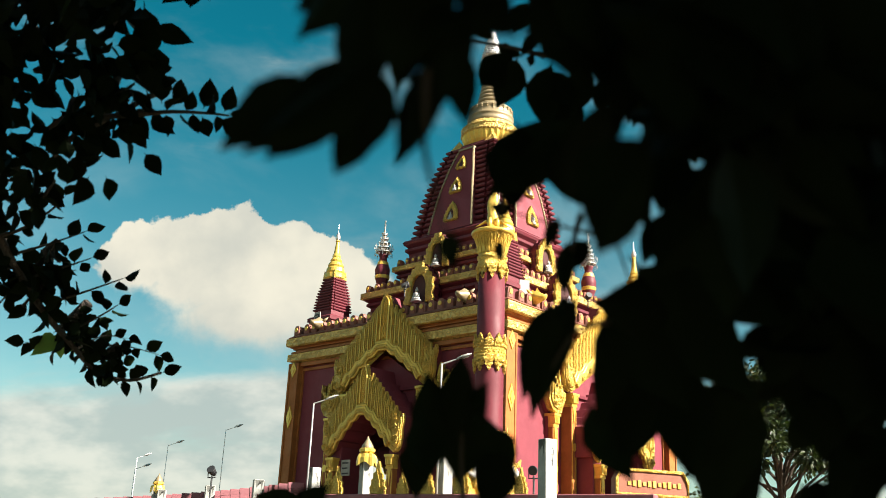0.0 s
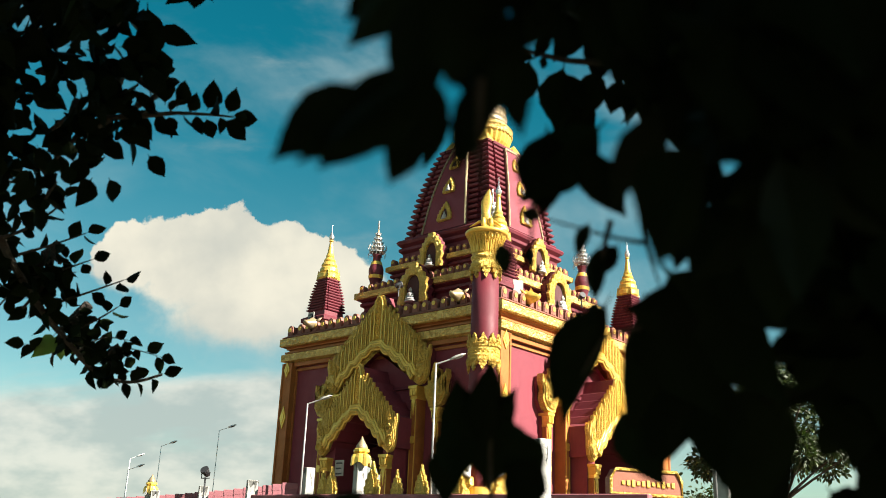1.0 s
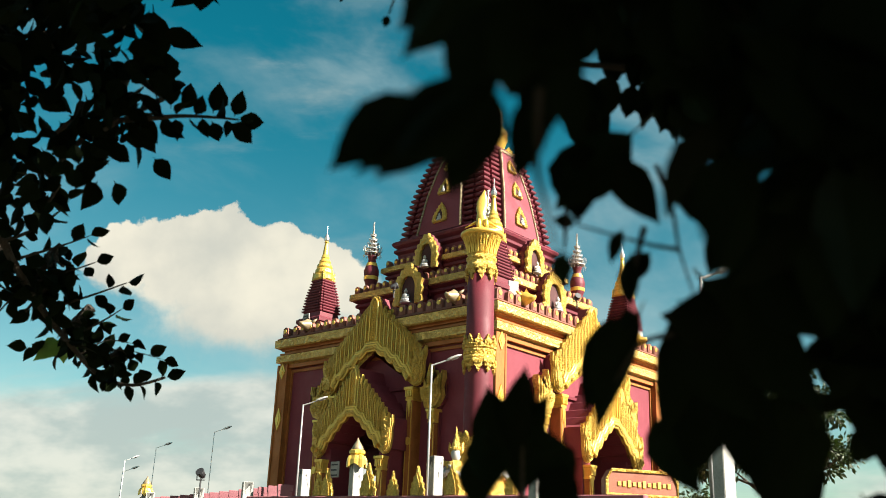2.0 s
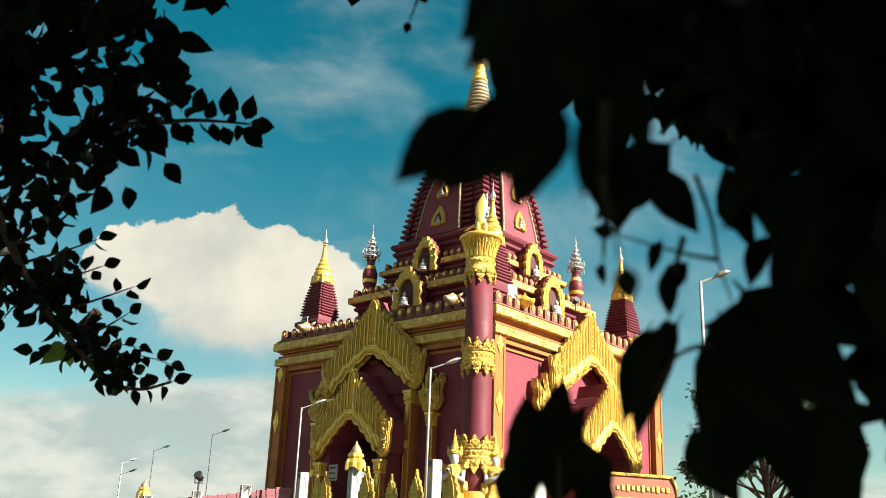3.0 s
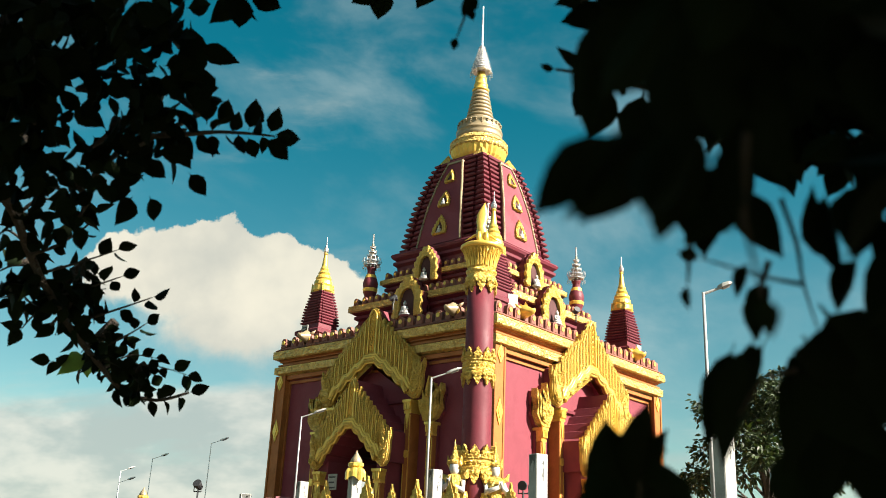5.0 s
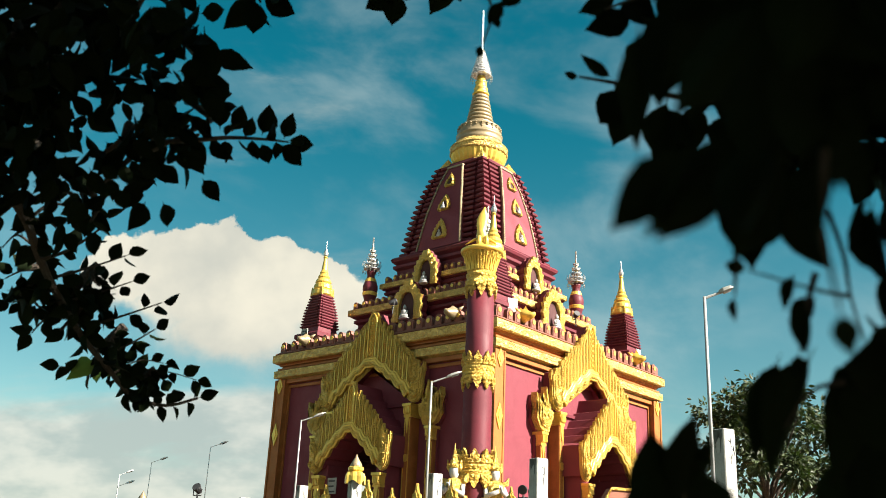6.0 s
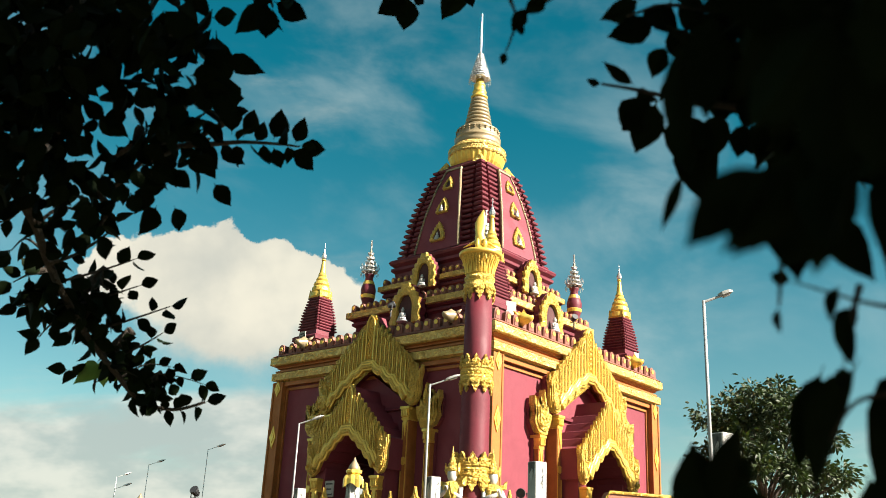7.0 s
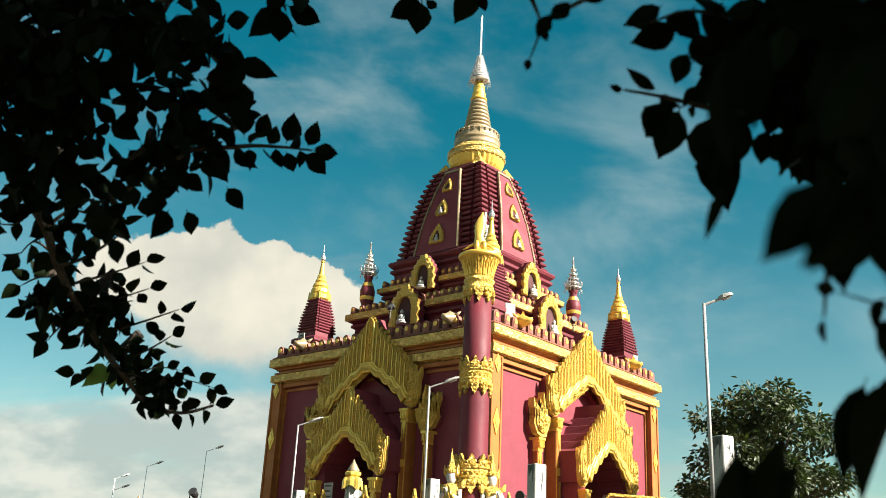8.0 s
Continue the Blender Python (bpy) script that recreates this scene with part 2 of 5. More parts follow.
def squares(*profile):
    """Stacked square rings from (half width, height) pairs."""
    return loft(bmesh.new(), [square(h, z) for h, z in profile])


def slab(outline, y0, y1, hole=None, bm=None, bevel=0.0):
    """A flat piece in the xz plane, from an outline, between two depths."""
    bm = bm or bmesh.new()
    n0 = len(bm.verts)
    front = [bm.verts.new((x, y0, z)) for x, z in outline]
    back = [bm.verts.new((x, y1, z)) for x, z in outline]
    k = len(outline)
    for i in range(k):
        j = (i + 1) % k
        bm.faces.new((front[i], front[j], back[j], back[i]))
    f1, f2 = bm.faces.new(front[::-1]), bm.faces.new(back)
    bmesh.ops.triangulate(bm, faces=[f1, f2], ngon_method="EAR_CLIP")
    return bm


def tube(points, radii, seg=6, bm=None):
    """Tapered round bar through points."""
    bm = bm or bmesh.new()
    rings = []
    for i, p in enumerate(points):
        a, b = Vector(points[max(i - 1, 0)]), Vector(points[min(i + 1, len(points) - 1)])
        d = (b - a).normalized()
        side = d.orthogonal().normalized() if abs(d.z) > 0.95 else d.cross(Vector((0, 0, 1))).normalized()
        up = side.cross(d)
        r = radii[i] if isinstance(radii, (list, tuple)) else radii
        rings.append([Vector(p) + r * (math.cos(t) * side + math.sin(t) * up) for t in (2 * math.pi * k / seg for k in range(seg))])
    return loft(bm, rings)


def bead(bm, x, y, z, r):
    bmesh.ops.create_icosphere(bm, subdivisions=1, radius=r, matrix=Matrix.Translation((x, y, z)))
    return bm


# ---- ground and terrace ----
ground = part("ground", boxes((-1500, 1500, -1500, 1500, -0.6, 0.0)), GROUND, None, "dry grass and bare earth round the temple")
tagged(ground, category="ground", kind="structure")
EDGE = ((34.0, -23.3), (17.0, -15.3), (8.2, -11.4), (-40.0, -13.5), (-40.0, 34.0), (34.0, 34.0))
terrace = part("pavement", loft(bmesh.new(), [[(x, y, 0.0) for x, y in EDGE], [(x, y, 2.4) for x, y in EDGE]]), PAVING, None, "raised concrete temple terrace with a low edge")
tagged(terrace, category="terrace", kind="structure")

# ---- temple ----
temple = thing("temple", "square maroon and gold temple with stepped terraces and a gilded spire", "temple")
QUARTER = [pose(0, 0, 0, 0, 0, a) for a in (90, 180, 270)]


def all_round(*parts):
    """Repeat parts of one side on the other three sides."""
    for p in parts:
        for q in QUARTER:
            copy_thing(p, q @ p.matrix_basis)


# walls with door openings, floor and inner ceiling
HALF = 5.0
wall = part("wall", boxes((-HALF, -1.15, -HALF, -4.6, 2.4, 8.6), (1.15, HALF - 0.4, -HALF, -4.6, 2.4, 8.6), (-1.15, 1.15, -HALF, -4.6, 6.0, 8.6)), MAROON, temple)
all_round(wall)
part("plinth", squares((5.5, 2.38), (5.5, 2.9), (5.35, 3.0), (5.35, 3.3), (5.15, 3.45), (5.12, 3.6)), OCHRE, temple)
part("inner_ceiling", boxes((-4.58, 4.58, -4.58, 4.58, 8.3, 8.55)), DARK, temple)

# cornice: carved bands over painted mouldings
part("lower_band", squares((5.04, 8.50), (5.25, 8.56), (5.33, 8.58), (5.33, 8.84), (5.24, 8.87)), BAND, temple, "carved gold band")
part("frieze", squares((5.08, 8.86), (5.24, 8.89), (5.24, 8.95), (5.12, 8.97), (5.12, 9.02), (5.20, 9.04), (5.20, 9.08), (5.30, 9.12)), OCHRE, temple)
part("upper_band", squares((5.10, 9.10), (5.36, 9.14), (5.40, 9.17), (5.40, 9.44), (5.33, 9.47)), BAND, temple, "carved gold band")
part("ledge", squares((5.30, 9.46), (5.36, 9.49), (5.26, 9.56), (5.10, 9.66), (4.6, 9.68)), SALMON, temple)
part("roof", squares((5.0, 9.5), (4.9, 9.72), (3.2, 9.9)), RED, temple)

# corner pilasters with gold diamonds
bm = bmesh.new()
add_box(bm, -5.24, -4.74, -5.24, -4.74, 3.4, 8.52, 0.015)
pil = part("pilaster", bm, OCHRE, temple)
for row in ((-5.28, -5.19, -5.28, -5.19, 3.4, 8.5), (-4.80, -4.72, -5.27, -5.22, 3.4, 8.5), (-5.27, -5.22, -4.80, -4.72, 3.4, 8.5)):
    part("pilaster_edge", boxes(row, bevel=0.01), OCHRE, pil)
for z, w, h in ((6.45, 0.17, 0.42), (8.25, 0.17, 0.30)):
    bm = bmesh.new()
    slab([(-5.0 - w, z), (-5.0, z - h), (-5.0 + w, z), (-5.0, z + h)], -5.275, -5.23, bm=bm)
    slab([(-5.0 - w * 0.5, z), (-5.0, z - h * 0.5), (-5.0 + w * 0.5, z), (-5.0, z + h * 0.5)], -5.295, -5.27, bm=bm)
    diamond = part("diamond_ornament", bm, GOLD, pil)
    other = link_mesh("diamond_ornament", diamond.data, pil)
    other.matrix_basis = Matrix(((0, 1, 0, 0), (1, 0, 0, 0), (0, 0, 1, 0), (0, 0, 0, 1)))
all_round(pil)
# sunk wall panel frames
frame_bm = boxes((-4.73, 4.73, -5.06, -4.99, 8.20, 8.30), (-4.73, -4.64, -5.06, -4.99, 3.6, 8.20), (4.64, 4.73, -5.06, -4.99, 3.6, 8.20), (-4.73, 4.73, -5.18, -4.99, 8.36, 8.50))
all_round(part("panel_frame", frame_bm, OCHRE, temple))


# parapet merlons: rounded upright slabs with a round boss
def merlon_mesh(w, h, d):
    bm = bmesh.new()
    pts = [(-w / 2, 0), (w / 2, 0), (w / 2, h - w / 2)] + [(w / 2 * math.cos(a), h - w / 2 + w / 2 * math.sin(a)) for a in (0.6, 1.1, 1.57, 2.04, 2.54)] + [(-w / 2, h - w / 2)]
    slab(pts, -d / 2, d / 2, bm=bm)
    inner = [(x * 0.68, 0.03 + (z - 0.03) * 0.86 if z else 0.05) for x, z in pts]
    slab(inner, -d / 2 - 0.018, -d / 2 + 0.01, bm=bm)
    n0 = len(bm.faces)
    slab([(0.085 * w / 0.3 * math.cos(a), h * 0.58 + 0.085 * w / 0.3 * math.sin(a)) for a in (math.pi / 4 * k for k in range(8))], -d / 2 - 0.04, -d / 2 - 0.01, bm=bm)
    for f in list(bm.faces)[n0:]:
        f.material_index = 1
    mesh = bpy.data.meshes.new("merlon")
    bmesh.ops.recalc_face_normals(bm, faces=bm.faces)
    bm.to_mesh(mesh)
    bm.free()
    mesh.materials.append(SALMON), mesh.materials.append(GOLD)
    return mesh


def parapet(half, z, count, w, h):
    mesh = merlon_mesh(w, h, w * 0.55)
    step = 2 * half / count
    for side in range(4):
        for i in range(count):
            ob = link_mesh("merlon", mesh, temple)
            ob.matrix_basis = pose(0, 0, 0, 0, 0, 90 * side) @ pose(-half + step * (i + 0.5 if i else 0.15), -half, z)


parapet(5.13, 9.56, 24, 0.29, 0.42)
parapet(3.28, 11.44, 19, 0.225, 0.32)
parapet(2.46, 12.58, 15, 0.21, 0.32)

# upper terraces
part("terrace_wall", squares((3.20, 9.7), (3.26, 10.2), (3.18, 10.25), (3.18, 10.85), (3.30, 10.92), (3.30, 11.02), (3.24, 11.06), (3.38, 11.14), (3.38, 11.17)), RED, temple)
part("terrace_band", squares((3.30, 11.15), (3.48, 11.18), (3.48, 11.42), (3.40, 11.45), (2.4, 11.5)), BAND, temple, "carved gold band")
part("terrace_wall", squares((2.42, 11.4), (2.48, 11.7), (2.42, 11.74), (2.42, 12.1), (2.52, 12.15), (2.52, 12.25), (2.46, 12.28), (2.58, 12.34), (2.58, 12.38)), RED, temple)
part("terrace_band", squares((2.50, 12.36), (2.66, 12.39), (2.66, 12.57), (2.58, 12.60), (1.9, 12.65)), BAND, temple, "carved gold band")


# curved tower of stacked ribs
def tower_half(z):
    return float(np.interp(z, (13.4, 14.2, 15.5, 16.7, 17.3, 17.8), (2.20, 2.10, 1.88, 1.57, 1.37, 1.18)))


def redent(h, z, g=0.10):
    """Square plan with a groove beside each corner."""
    quarter = [(h, -h), (h, -0.80 * h), (h - g, -0.80 * h), (h - g, -0.72 * h), (h, -0.72 * h), (h, 0.72 * h), (h - g, 0.72 * h), (h - g, 0.80 * h), (h, 0.80 * h)]
    ring = []
    for k in range(4):
        c, s = ((1, 0), (0, 1), (-1, 0), (0, -1))[k]
        ring += [(x * c - y * s, x * s + y * c, z) for x, y in quarter]
    return ring


part("tower_base", squares((2.15, 12.6), (2.20, 13.15), (2.32, 13.25), (2.32, 13.36), (2.22, 13.40), (2.36, 13.52), (2.40, 13.62), (2.34, 13.70), (2.10, 13.74)), RED, temple)
part("tower_core", loft(bmesh.new(), [square(tower_half(z) - 0.16, z) for z in np.linspace(13.6, 17.9, 10)]), RED, temple)
RIBS = 17
for i in range(RIBS):
    z = 13.74 + i * (17.78 - 13.74) / RIBS
    dz = (17.78 - 13.74) / RIBS
    h = tower_half(z)
    bm = loft(bmesh.new(), [redent(h - 0.05, z + 0.01), redent(h, z + dz * 0.20), redent(h + 0.015, z + dz * 0.50), redent(h - 0.03, z + dz * 0.66), redent(h - 0.14, z + dz * 0.75, 0.05)])
    part("rib", bm, RED, temple)


def niche_frame(w, h, flames=11, thick=0.12):
    """Pointed, flame-edged frame round a small arched niche, standing on z = 0, front toward -y."""
    outer, inner = [], []
    for i in range(flames * 2 + 1):
        t = -1 + i / flames
        s = abs(t)
        k = min(1.0, s / 0.66)
        leg = max(0.0, s - 0.66) / 0.34
        x = w / 2 * math.copysign(k ** 0.80, t) if t else 0.0
        z = h * (1 - 0.46 * k ** 1.15 - 0.46 * leg)
        puff = 1.0 + (0.08 if i % 2 == 0 else -0.04)
        outer.append((x * puff, z * (1.0 + (0.04 if i % 2 == 0 else -0.03))))
        inner.append((w * 0.27 * math.copysign(k ** 0.60, t) if t else 0.0, h * (0.70 - 0.26 * k ** 1.8 - 0.38 * leg)))
    outer = [(-w / 2, 0)] + outer + [(w / 2, 0)]
    inner = [(-w * 0.27, 0)] + inner + [(w * 0.27, 0)]
    bm = bmesh.new()
    rows = []
    for ring, y in ((outer, 0.0), (outer, -thick), ([((a[0] + b[0]) / 2, (a[1] + b[1]) / 2) for a, b in zip(outer, inner)], -thick * 1.25), (inner, -thick), (inner, 0.0)):
        rows.append([bm.verts.new((x, y, z)) for x, z in ring])
    for a, b in zip(rows, rows[1:]):
        for i in range(len(a) - 1):
            bm.faces.new((a[i], a[i + 1], b[i + 1], b[i]))
    for i in (0, -1):
        bm.faces.new([r[i] for r in rows])
    return bm, outer, inner


def teardrop_frame(w, h, thick):
    """Pointed flame-edged drop round a small opening, standing on z = 0, front toward -y."""
    half_out = [(0.0, 1.0), (0.10, 0.84), (0.17, 0.86), (0.20, 0.70), (0.29, 0.72), (0.31, 0.56), (0.41, 0.56), (0.42, 0.40), (0.51, 0.38), (0.50, 0.20), (0.55, 0.12), (0.48, 0.0)]
    half_in = [(0.0, 0.66), (0.05, 0.60), (0.09, 0.56), (0.12, 0.52), (0.16, 0.47), (0.19, 0.42), (0.22, 0.37), (0.24, 0.31), (0.26, 0.26), (0.27, 0.20), (0.27, 0.15), (0.26, 0.10)]
    outer = [(x * w, z * h) for x, z in half_out] + [(-x * w, z * h) for x, z in reversed(half_out[1:])]
    inner = [(x * w, z * h) for x, z in half_in] + [(-x * w, z * h) for x, z in reversed(half_in[1:])]
    bm = bmesh.new()
    mid = [((a[0] + b[0]) / 2, (a[1] + b[1]) / 2) for a, b in zip(outer, inner)]
    rows = [[bm.verts.new((x, y, z)) for x, z in ring] for ring, y in ((outer, 0.12), (outer, -thick * 0.7), (mid, -thick * 1.2), (inner, -thick * 0.7), (inner, 0.12))]
    k = len(outer)
    for a, b in zip(rows, rows[1:]):
        for i in range(k):
            bm.faces.new((a[i], a[(i + 1) % k], b[(i + 1) % k], b[i]))
    return bm, inner


def big_niche(z, y_wall, w, h, depth):
    """Projecting image niche: red hood, gold frame, flat dark plate as the shade of the recess."""
    bm, outer, inner = niche_frame(w, h)
    hood = bmesh.new()
    slab([(x * 0.98, zz * 0.99) for x, zz in outer], -depth * 0.96, -depth * 0.45, bm=hood)
    slab([(x * 0.85, zz * 0.93) for x, zz in outer], -depth * 0.5, 0.0, bm=hood)
    body = part("niche", hood, RED, temple)
    body.matrix_basis = pose(0, y_wall, z)
    fr = part("niche_frame", bm, CARVED, body, "flame-edged gold frame")
    fr.matrix_basis = pose(0, -depth - 0.002, 0)
    # no hollow behind: the opening's shade is a dark plate
    rec = part("niche_shade_plate", slab([(x, zz + 0.002) for x, zz in inner], -depth - 0.004, -depth + 0.02), DARK, body, "flat dark plate for the shade in the niche opening")
    rec.matrix_basis = pose(0, -0.004, 0)
    all_round(body)


big_niche(10.45, -3.25, 1.36, 1.55, 0.50)
big_niche(12.05, -2.46, 1.08, 1.40, 0.40)

# curved face panels with beaded cream edges and three small niches each
zs = np.linspace(13.75, 17.45, 12)
half_w = lambda z: float(np.interp(z, (13.75, 15.2, 16.5, 17.45), (1.10, 0.90, 0.64, 0.37)))
front = lambda z: tower_half(z) + 0.13
bm = loft(bmesh.new(), [[(-half_w(z), -front(z), z), (half_w(z), -front(z), z), (half_w(z), -front(z) + 0.35, z), (-half_w(z), -front(z) + 0.35, z)] for z in zs])
panel = part("tower_panel", bm, MAROON, temple)
for side in (-1, 1):
    strip = bmesh.new()
    loft(strip, [[(side * half_w(z) - 0.035, -front(z) - 0.04, z), (side * half_w(z) + 0.035, -front(z) - 0.04, z), (side * half_w(z) + 0.035, -front(z) + 0.03, z), (side * half_w(z) - 0.035, -front(z) + 0.03, z)] for z in zs])
    for z in np.arange(13.8, 17.45, 0.075):
        bead(strip, side * half_w(z), -front(z) - 0.045, z, 0.028)
    part("panel_border", strip, CREAM, panel, "beaded cream border")
strip = bmesh.new()
add_box(strip, -0.40, 0.40, -front(17.45) - 0.05, -front(17.45) + 0.1, 17.42, 17.50)
part("panel_border", strip, CREAM, panel, "beaded cream border")
for z, w, h in ((14.12, 0.66, 0.86), (15.36, 0.56, 0.74), (16.48, 0.46, 0.64)):
    fbm, inner = teardrop_frame(w, h, 0.07)
    lean = math.degrees(math.atan2(front(z) - front(z + h), h))
    place = pose(0, -front(z) - 0.045, z, -lean)
    slot = part("window_frame", fbm, CARVED, panel, "gold flame frame round a small opening")
    slot.matrix_basis = place
    # dark plate inside the frame, shade of the opening as colour
    hole = part("window_shade_plate", slab(inner, -0.014, 0.10), DARK, panel, "flat dark plate for the shade in a small niche")
    hole.matrix_basis = place
all_round(panel)

# gilded bell and spire
part("bell_base", squares((1.12, 17.74), (1.06, 17.86), (0.8, 17.92)), RED, temple)
crown = bmesh.new()
pts = [(1.16, -1.16, 17.74), (1.12, -0.60, 17.76), (0.60, -1.12, 17.76)]
tip, back = (0.90, -0.90, 18.22), (0.65, -0.65, 17.85)
vs = [crown.verts.new(p) for p in (*pts, tip, back)]
for tri in ((0, 1, 3), (2, 0, 3), (1, 4, 3), (4, 2, 3), (0, 2, 4), (0, 4, 1)):
    crown.faces.new([vs[i] for i in tri])
all_round(part("corner_leaf", crown, CARVED, temple, "gold acanthus leaf at a corner"))
part("bell", lathe(((0.80, 17.76), (0.92, 17.86), (1.05, 18.06), (1.13, 18.28), (1.16, 18.40), (1.0, 18.42)), 120, flutes=30, depth=0.022), GOLD, temple, "fluted gold lotus bowl")
part("bell_ring", lathe(((1.10, 18.38), (1.20, 18.41), (1.23, 18.46), (1.20, 18.51), (1.20, 18.64), (1.23, 18.69), (1.19, 18.74), (1.08, 18.82), (1.0, 18.94), (0.6, 18.96)), 48), BAND, temple, "carved gold ring")
part("bell_dome", lathe(((1.0, 18.92), (0.97, 19.10), (0.95, 19.22), (0.985, 19.25), (0.985, 19.30), (0.93, 19.34), (0.88, 19.62), (0.91, 19.65), (0.90, 19.71), (0.82, 19.76), (0.68, 19.84), (0.45, 19.88)), 40), CREAM, temple, "pale gilded bell with a garland", True)
garland = bmesh.new()
for k in range(24):
    a = 2 * math.pi * k / 24
    for j in range(4 if k % 2 else 2):
        bead(garland, 0.91 * math.cos(a), 0.91 * math.sin(a), 19.64 - 0.085 * j, 0.05 - 0.008 * j)
tagged(part("bell_garland", garland, CREAM, temple, "beaded garland"), kind="stuff")
z, r = 19.82, 0.60
for k in range(8):
    dz = 0.185
    r2 = r - 0.034
    part("spire_ring", lathe(((r * 0.86, z - 0.03), (r, z + 0.03), (r * 1.02, z + 0.08), (r * 0.97, z + 0.13), (r2 * 0.84, z + dz + 0.01)), 28), CREAM, temple, smooth=True)
    z, r = z + dz, r2
part("spire_collar", lathe(((0.26, z - 0.02), (0.35, z + 0.02), (0.37, z + 0.08), (0.30, z + 0.12), (0.28, z + 0.28), (0.31, z + 0.32), (0.27, z + 0.38), (0.23, z + 0.60), (0.26, z + 0.64), (0.20, z + 0.72), (0.16, z + 0.96)), 24), GOLD, temple, smooth=True)


def hti(z, s, parent, rings=6, mast=1.2, fat=1.0):
    """Tiered openwork umbrella with hanging bells; returns its parts on the axis x = y = 0."""
    bm = lathe(((0.05 * s, z), (0.30 * s * fat, z + 0.02 * s), (0.26 * s * fat, z + 0.2 * s), (0.05 * s, z + 1.25 * s), (0.02 * s, z + 1.3 * s)), 16)
    core = part("umbrella_core", bm, CREAM, parent, smooth=True)
    tiers = bmesh.new()
    for k in range(rings):
        t = k / rings
        rr, zz = (0.40 - 0.33 * t) * s, z + (0.05 + 1.15 * t) * s
        lathe(((rr * 0.9, zz), (rr, zz + 0.012 * s), (rr, zz + 0.05 * s), (rr * 0.86, zz + 0.09 * s)), 16, bm=tiers)
        for j in range(14):
            a = 2 * math.pi * (j + 0.5 * (k % 2)) / 14
            bead(tiers, rr * math.cos(a), rr * math.sin(a), zz + 0.10 * s, 0.030 * s)
            if k < 2:
                bead(tiers, rr * 1.08 * math.cos(a), rr * 1.08 * math.sin(a), zz - 0.09 * s, 0.035 * s)
                bead(tiers, rr * 1.10 * math.cos(a), rr * 1.10 * math.sin(a), zz - 0.18 * s, 0.025 * s)
    part("umbrella_tier", tiers, SILVER, parent, "silver openwork tiers with hanging bells")
    rod = lathe(((0.028 * s, z + 1.25 * s), (0.020 * s, z + 1.3 * s + mast)), 8)
    for f, rr in ((0.15, 0.06), (0.35, 0.05), (0.55, 0.045), (0.75, 0.04), (0.97, 0.055)):
        bead(rod, 0, 0, z + 1.3 * s + mast * f, rr * s)
    for j in range(10):
        zz = z + 1.3 * s + mast * (0.05 + 0.08 * j)
        lathe(((0.02 * s, zz), (0.05 * s, zz + 0.01), (0.02 * s, zz + 0.03)), 8, bm=rod)
    part("mast", rod, SILVER, parent)


hti(22.22, 1.08, temple, 9, 1.95, 0.55)


# ---- porches: flame-edged gables over cusped arches ----
def arch_line(half, z_top, z_foot, steps=36):
    """Cusped pointed arch, from one foot to the other."""
    pts = []
    for i in range(steps + 1):
        t = -1 + 2 * i / steps
        s = abs(t)
        z = z_foot + (z_top - z_foot) * (1 - s ** 1.3)
        z -= 0.14 * (z_top - z_foot) * (abs(math.sin(s * math.pi * 4.0 + 1.57)) - 1.0) * (0.5 + 0.5 * s)
        pts.append((half * t, z))
    return pts


def flame_outline(w, h, lean=0.0):
    """A curling double flame on its stem: a ragged inner tongue, a horn on the outer side."""
    pts = [(-0.26, 0.02), (0.0, 0.0), (0.24, 0.06), (0.44, 0.26), (0.38, 0.46), (0.47, 0.64), (0.44, 0.82), (0.30, 0.62), (0.24, 0.70), (0.14, 0.58), (0.10, 0.84), (-0.02, 0.72), (-0.10, 1.0), (-0.20, 0.78), (-0.24, 0.62), (-0.34, 0.66), (-0.34, 0.50), (-0.50, 0.48), (-0.48, 0.34), (-0.40, 0.22), (-0.32, 0.14)]
    return [((x + lean * z) * w, z * h) for x, z in pts]


def scroll(bm, x, y, z, r, turn, hand, thick):
    """Small raised spiral of carved foliage."""
    pts = []
    for k in range(9):
        a = turn + hand * k * 0.72
        rr = r * (1 - 0.095 * k)
        pts.append((x + rr * math.cos(a), y, z + rr * math.sin(a)))
    tube(pts, [thick * (0.5 + 0.5 * math.sin(math.pi * (k + 1) / 10)) for k in range(9)], 4, bm)


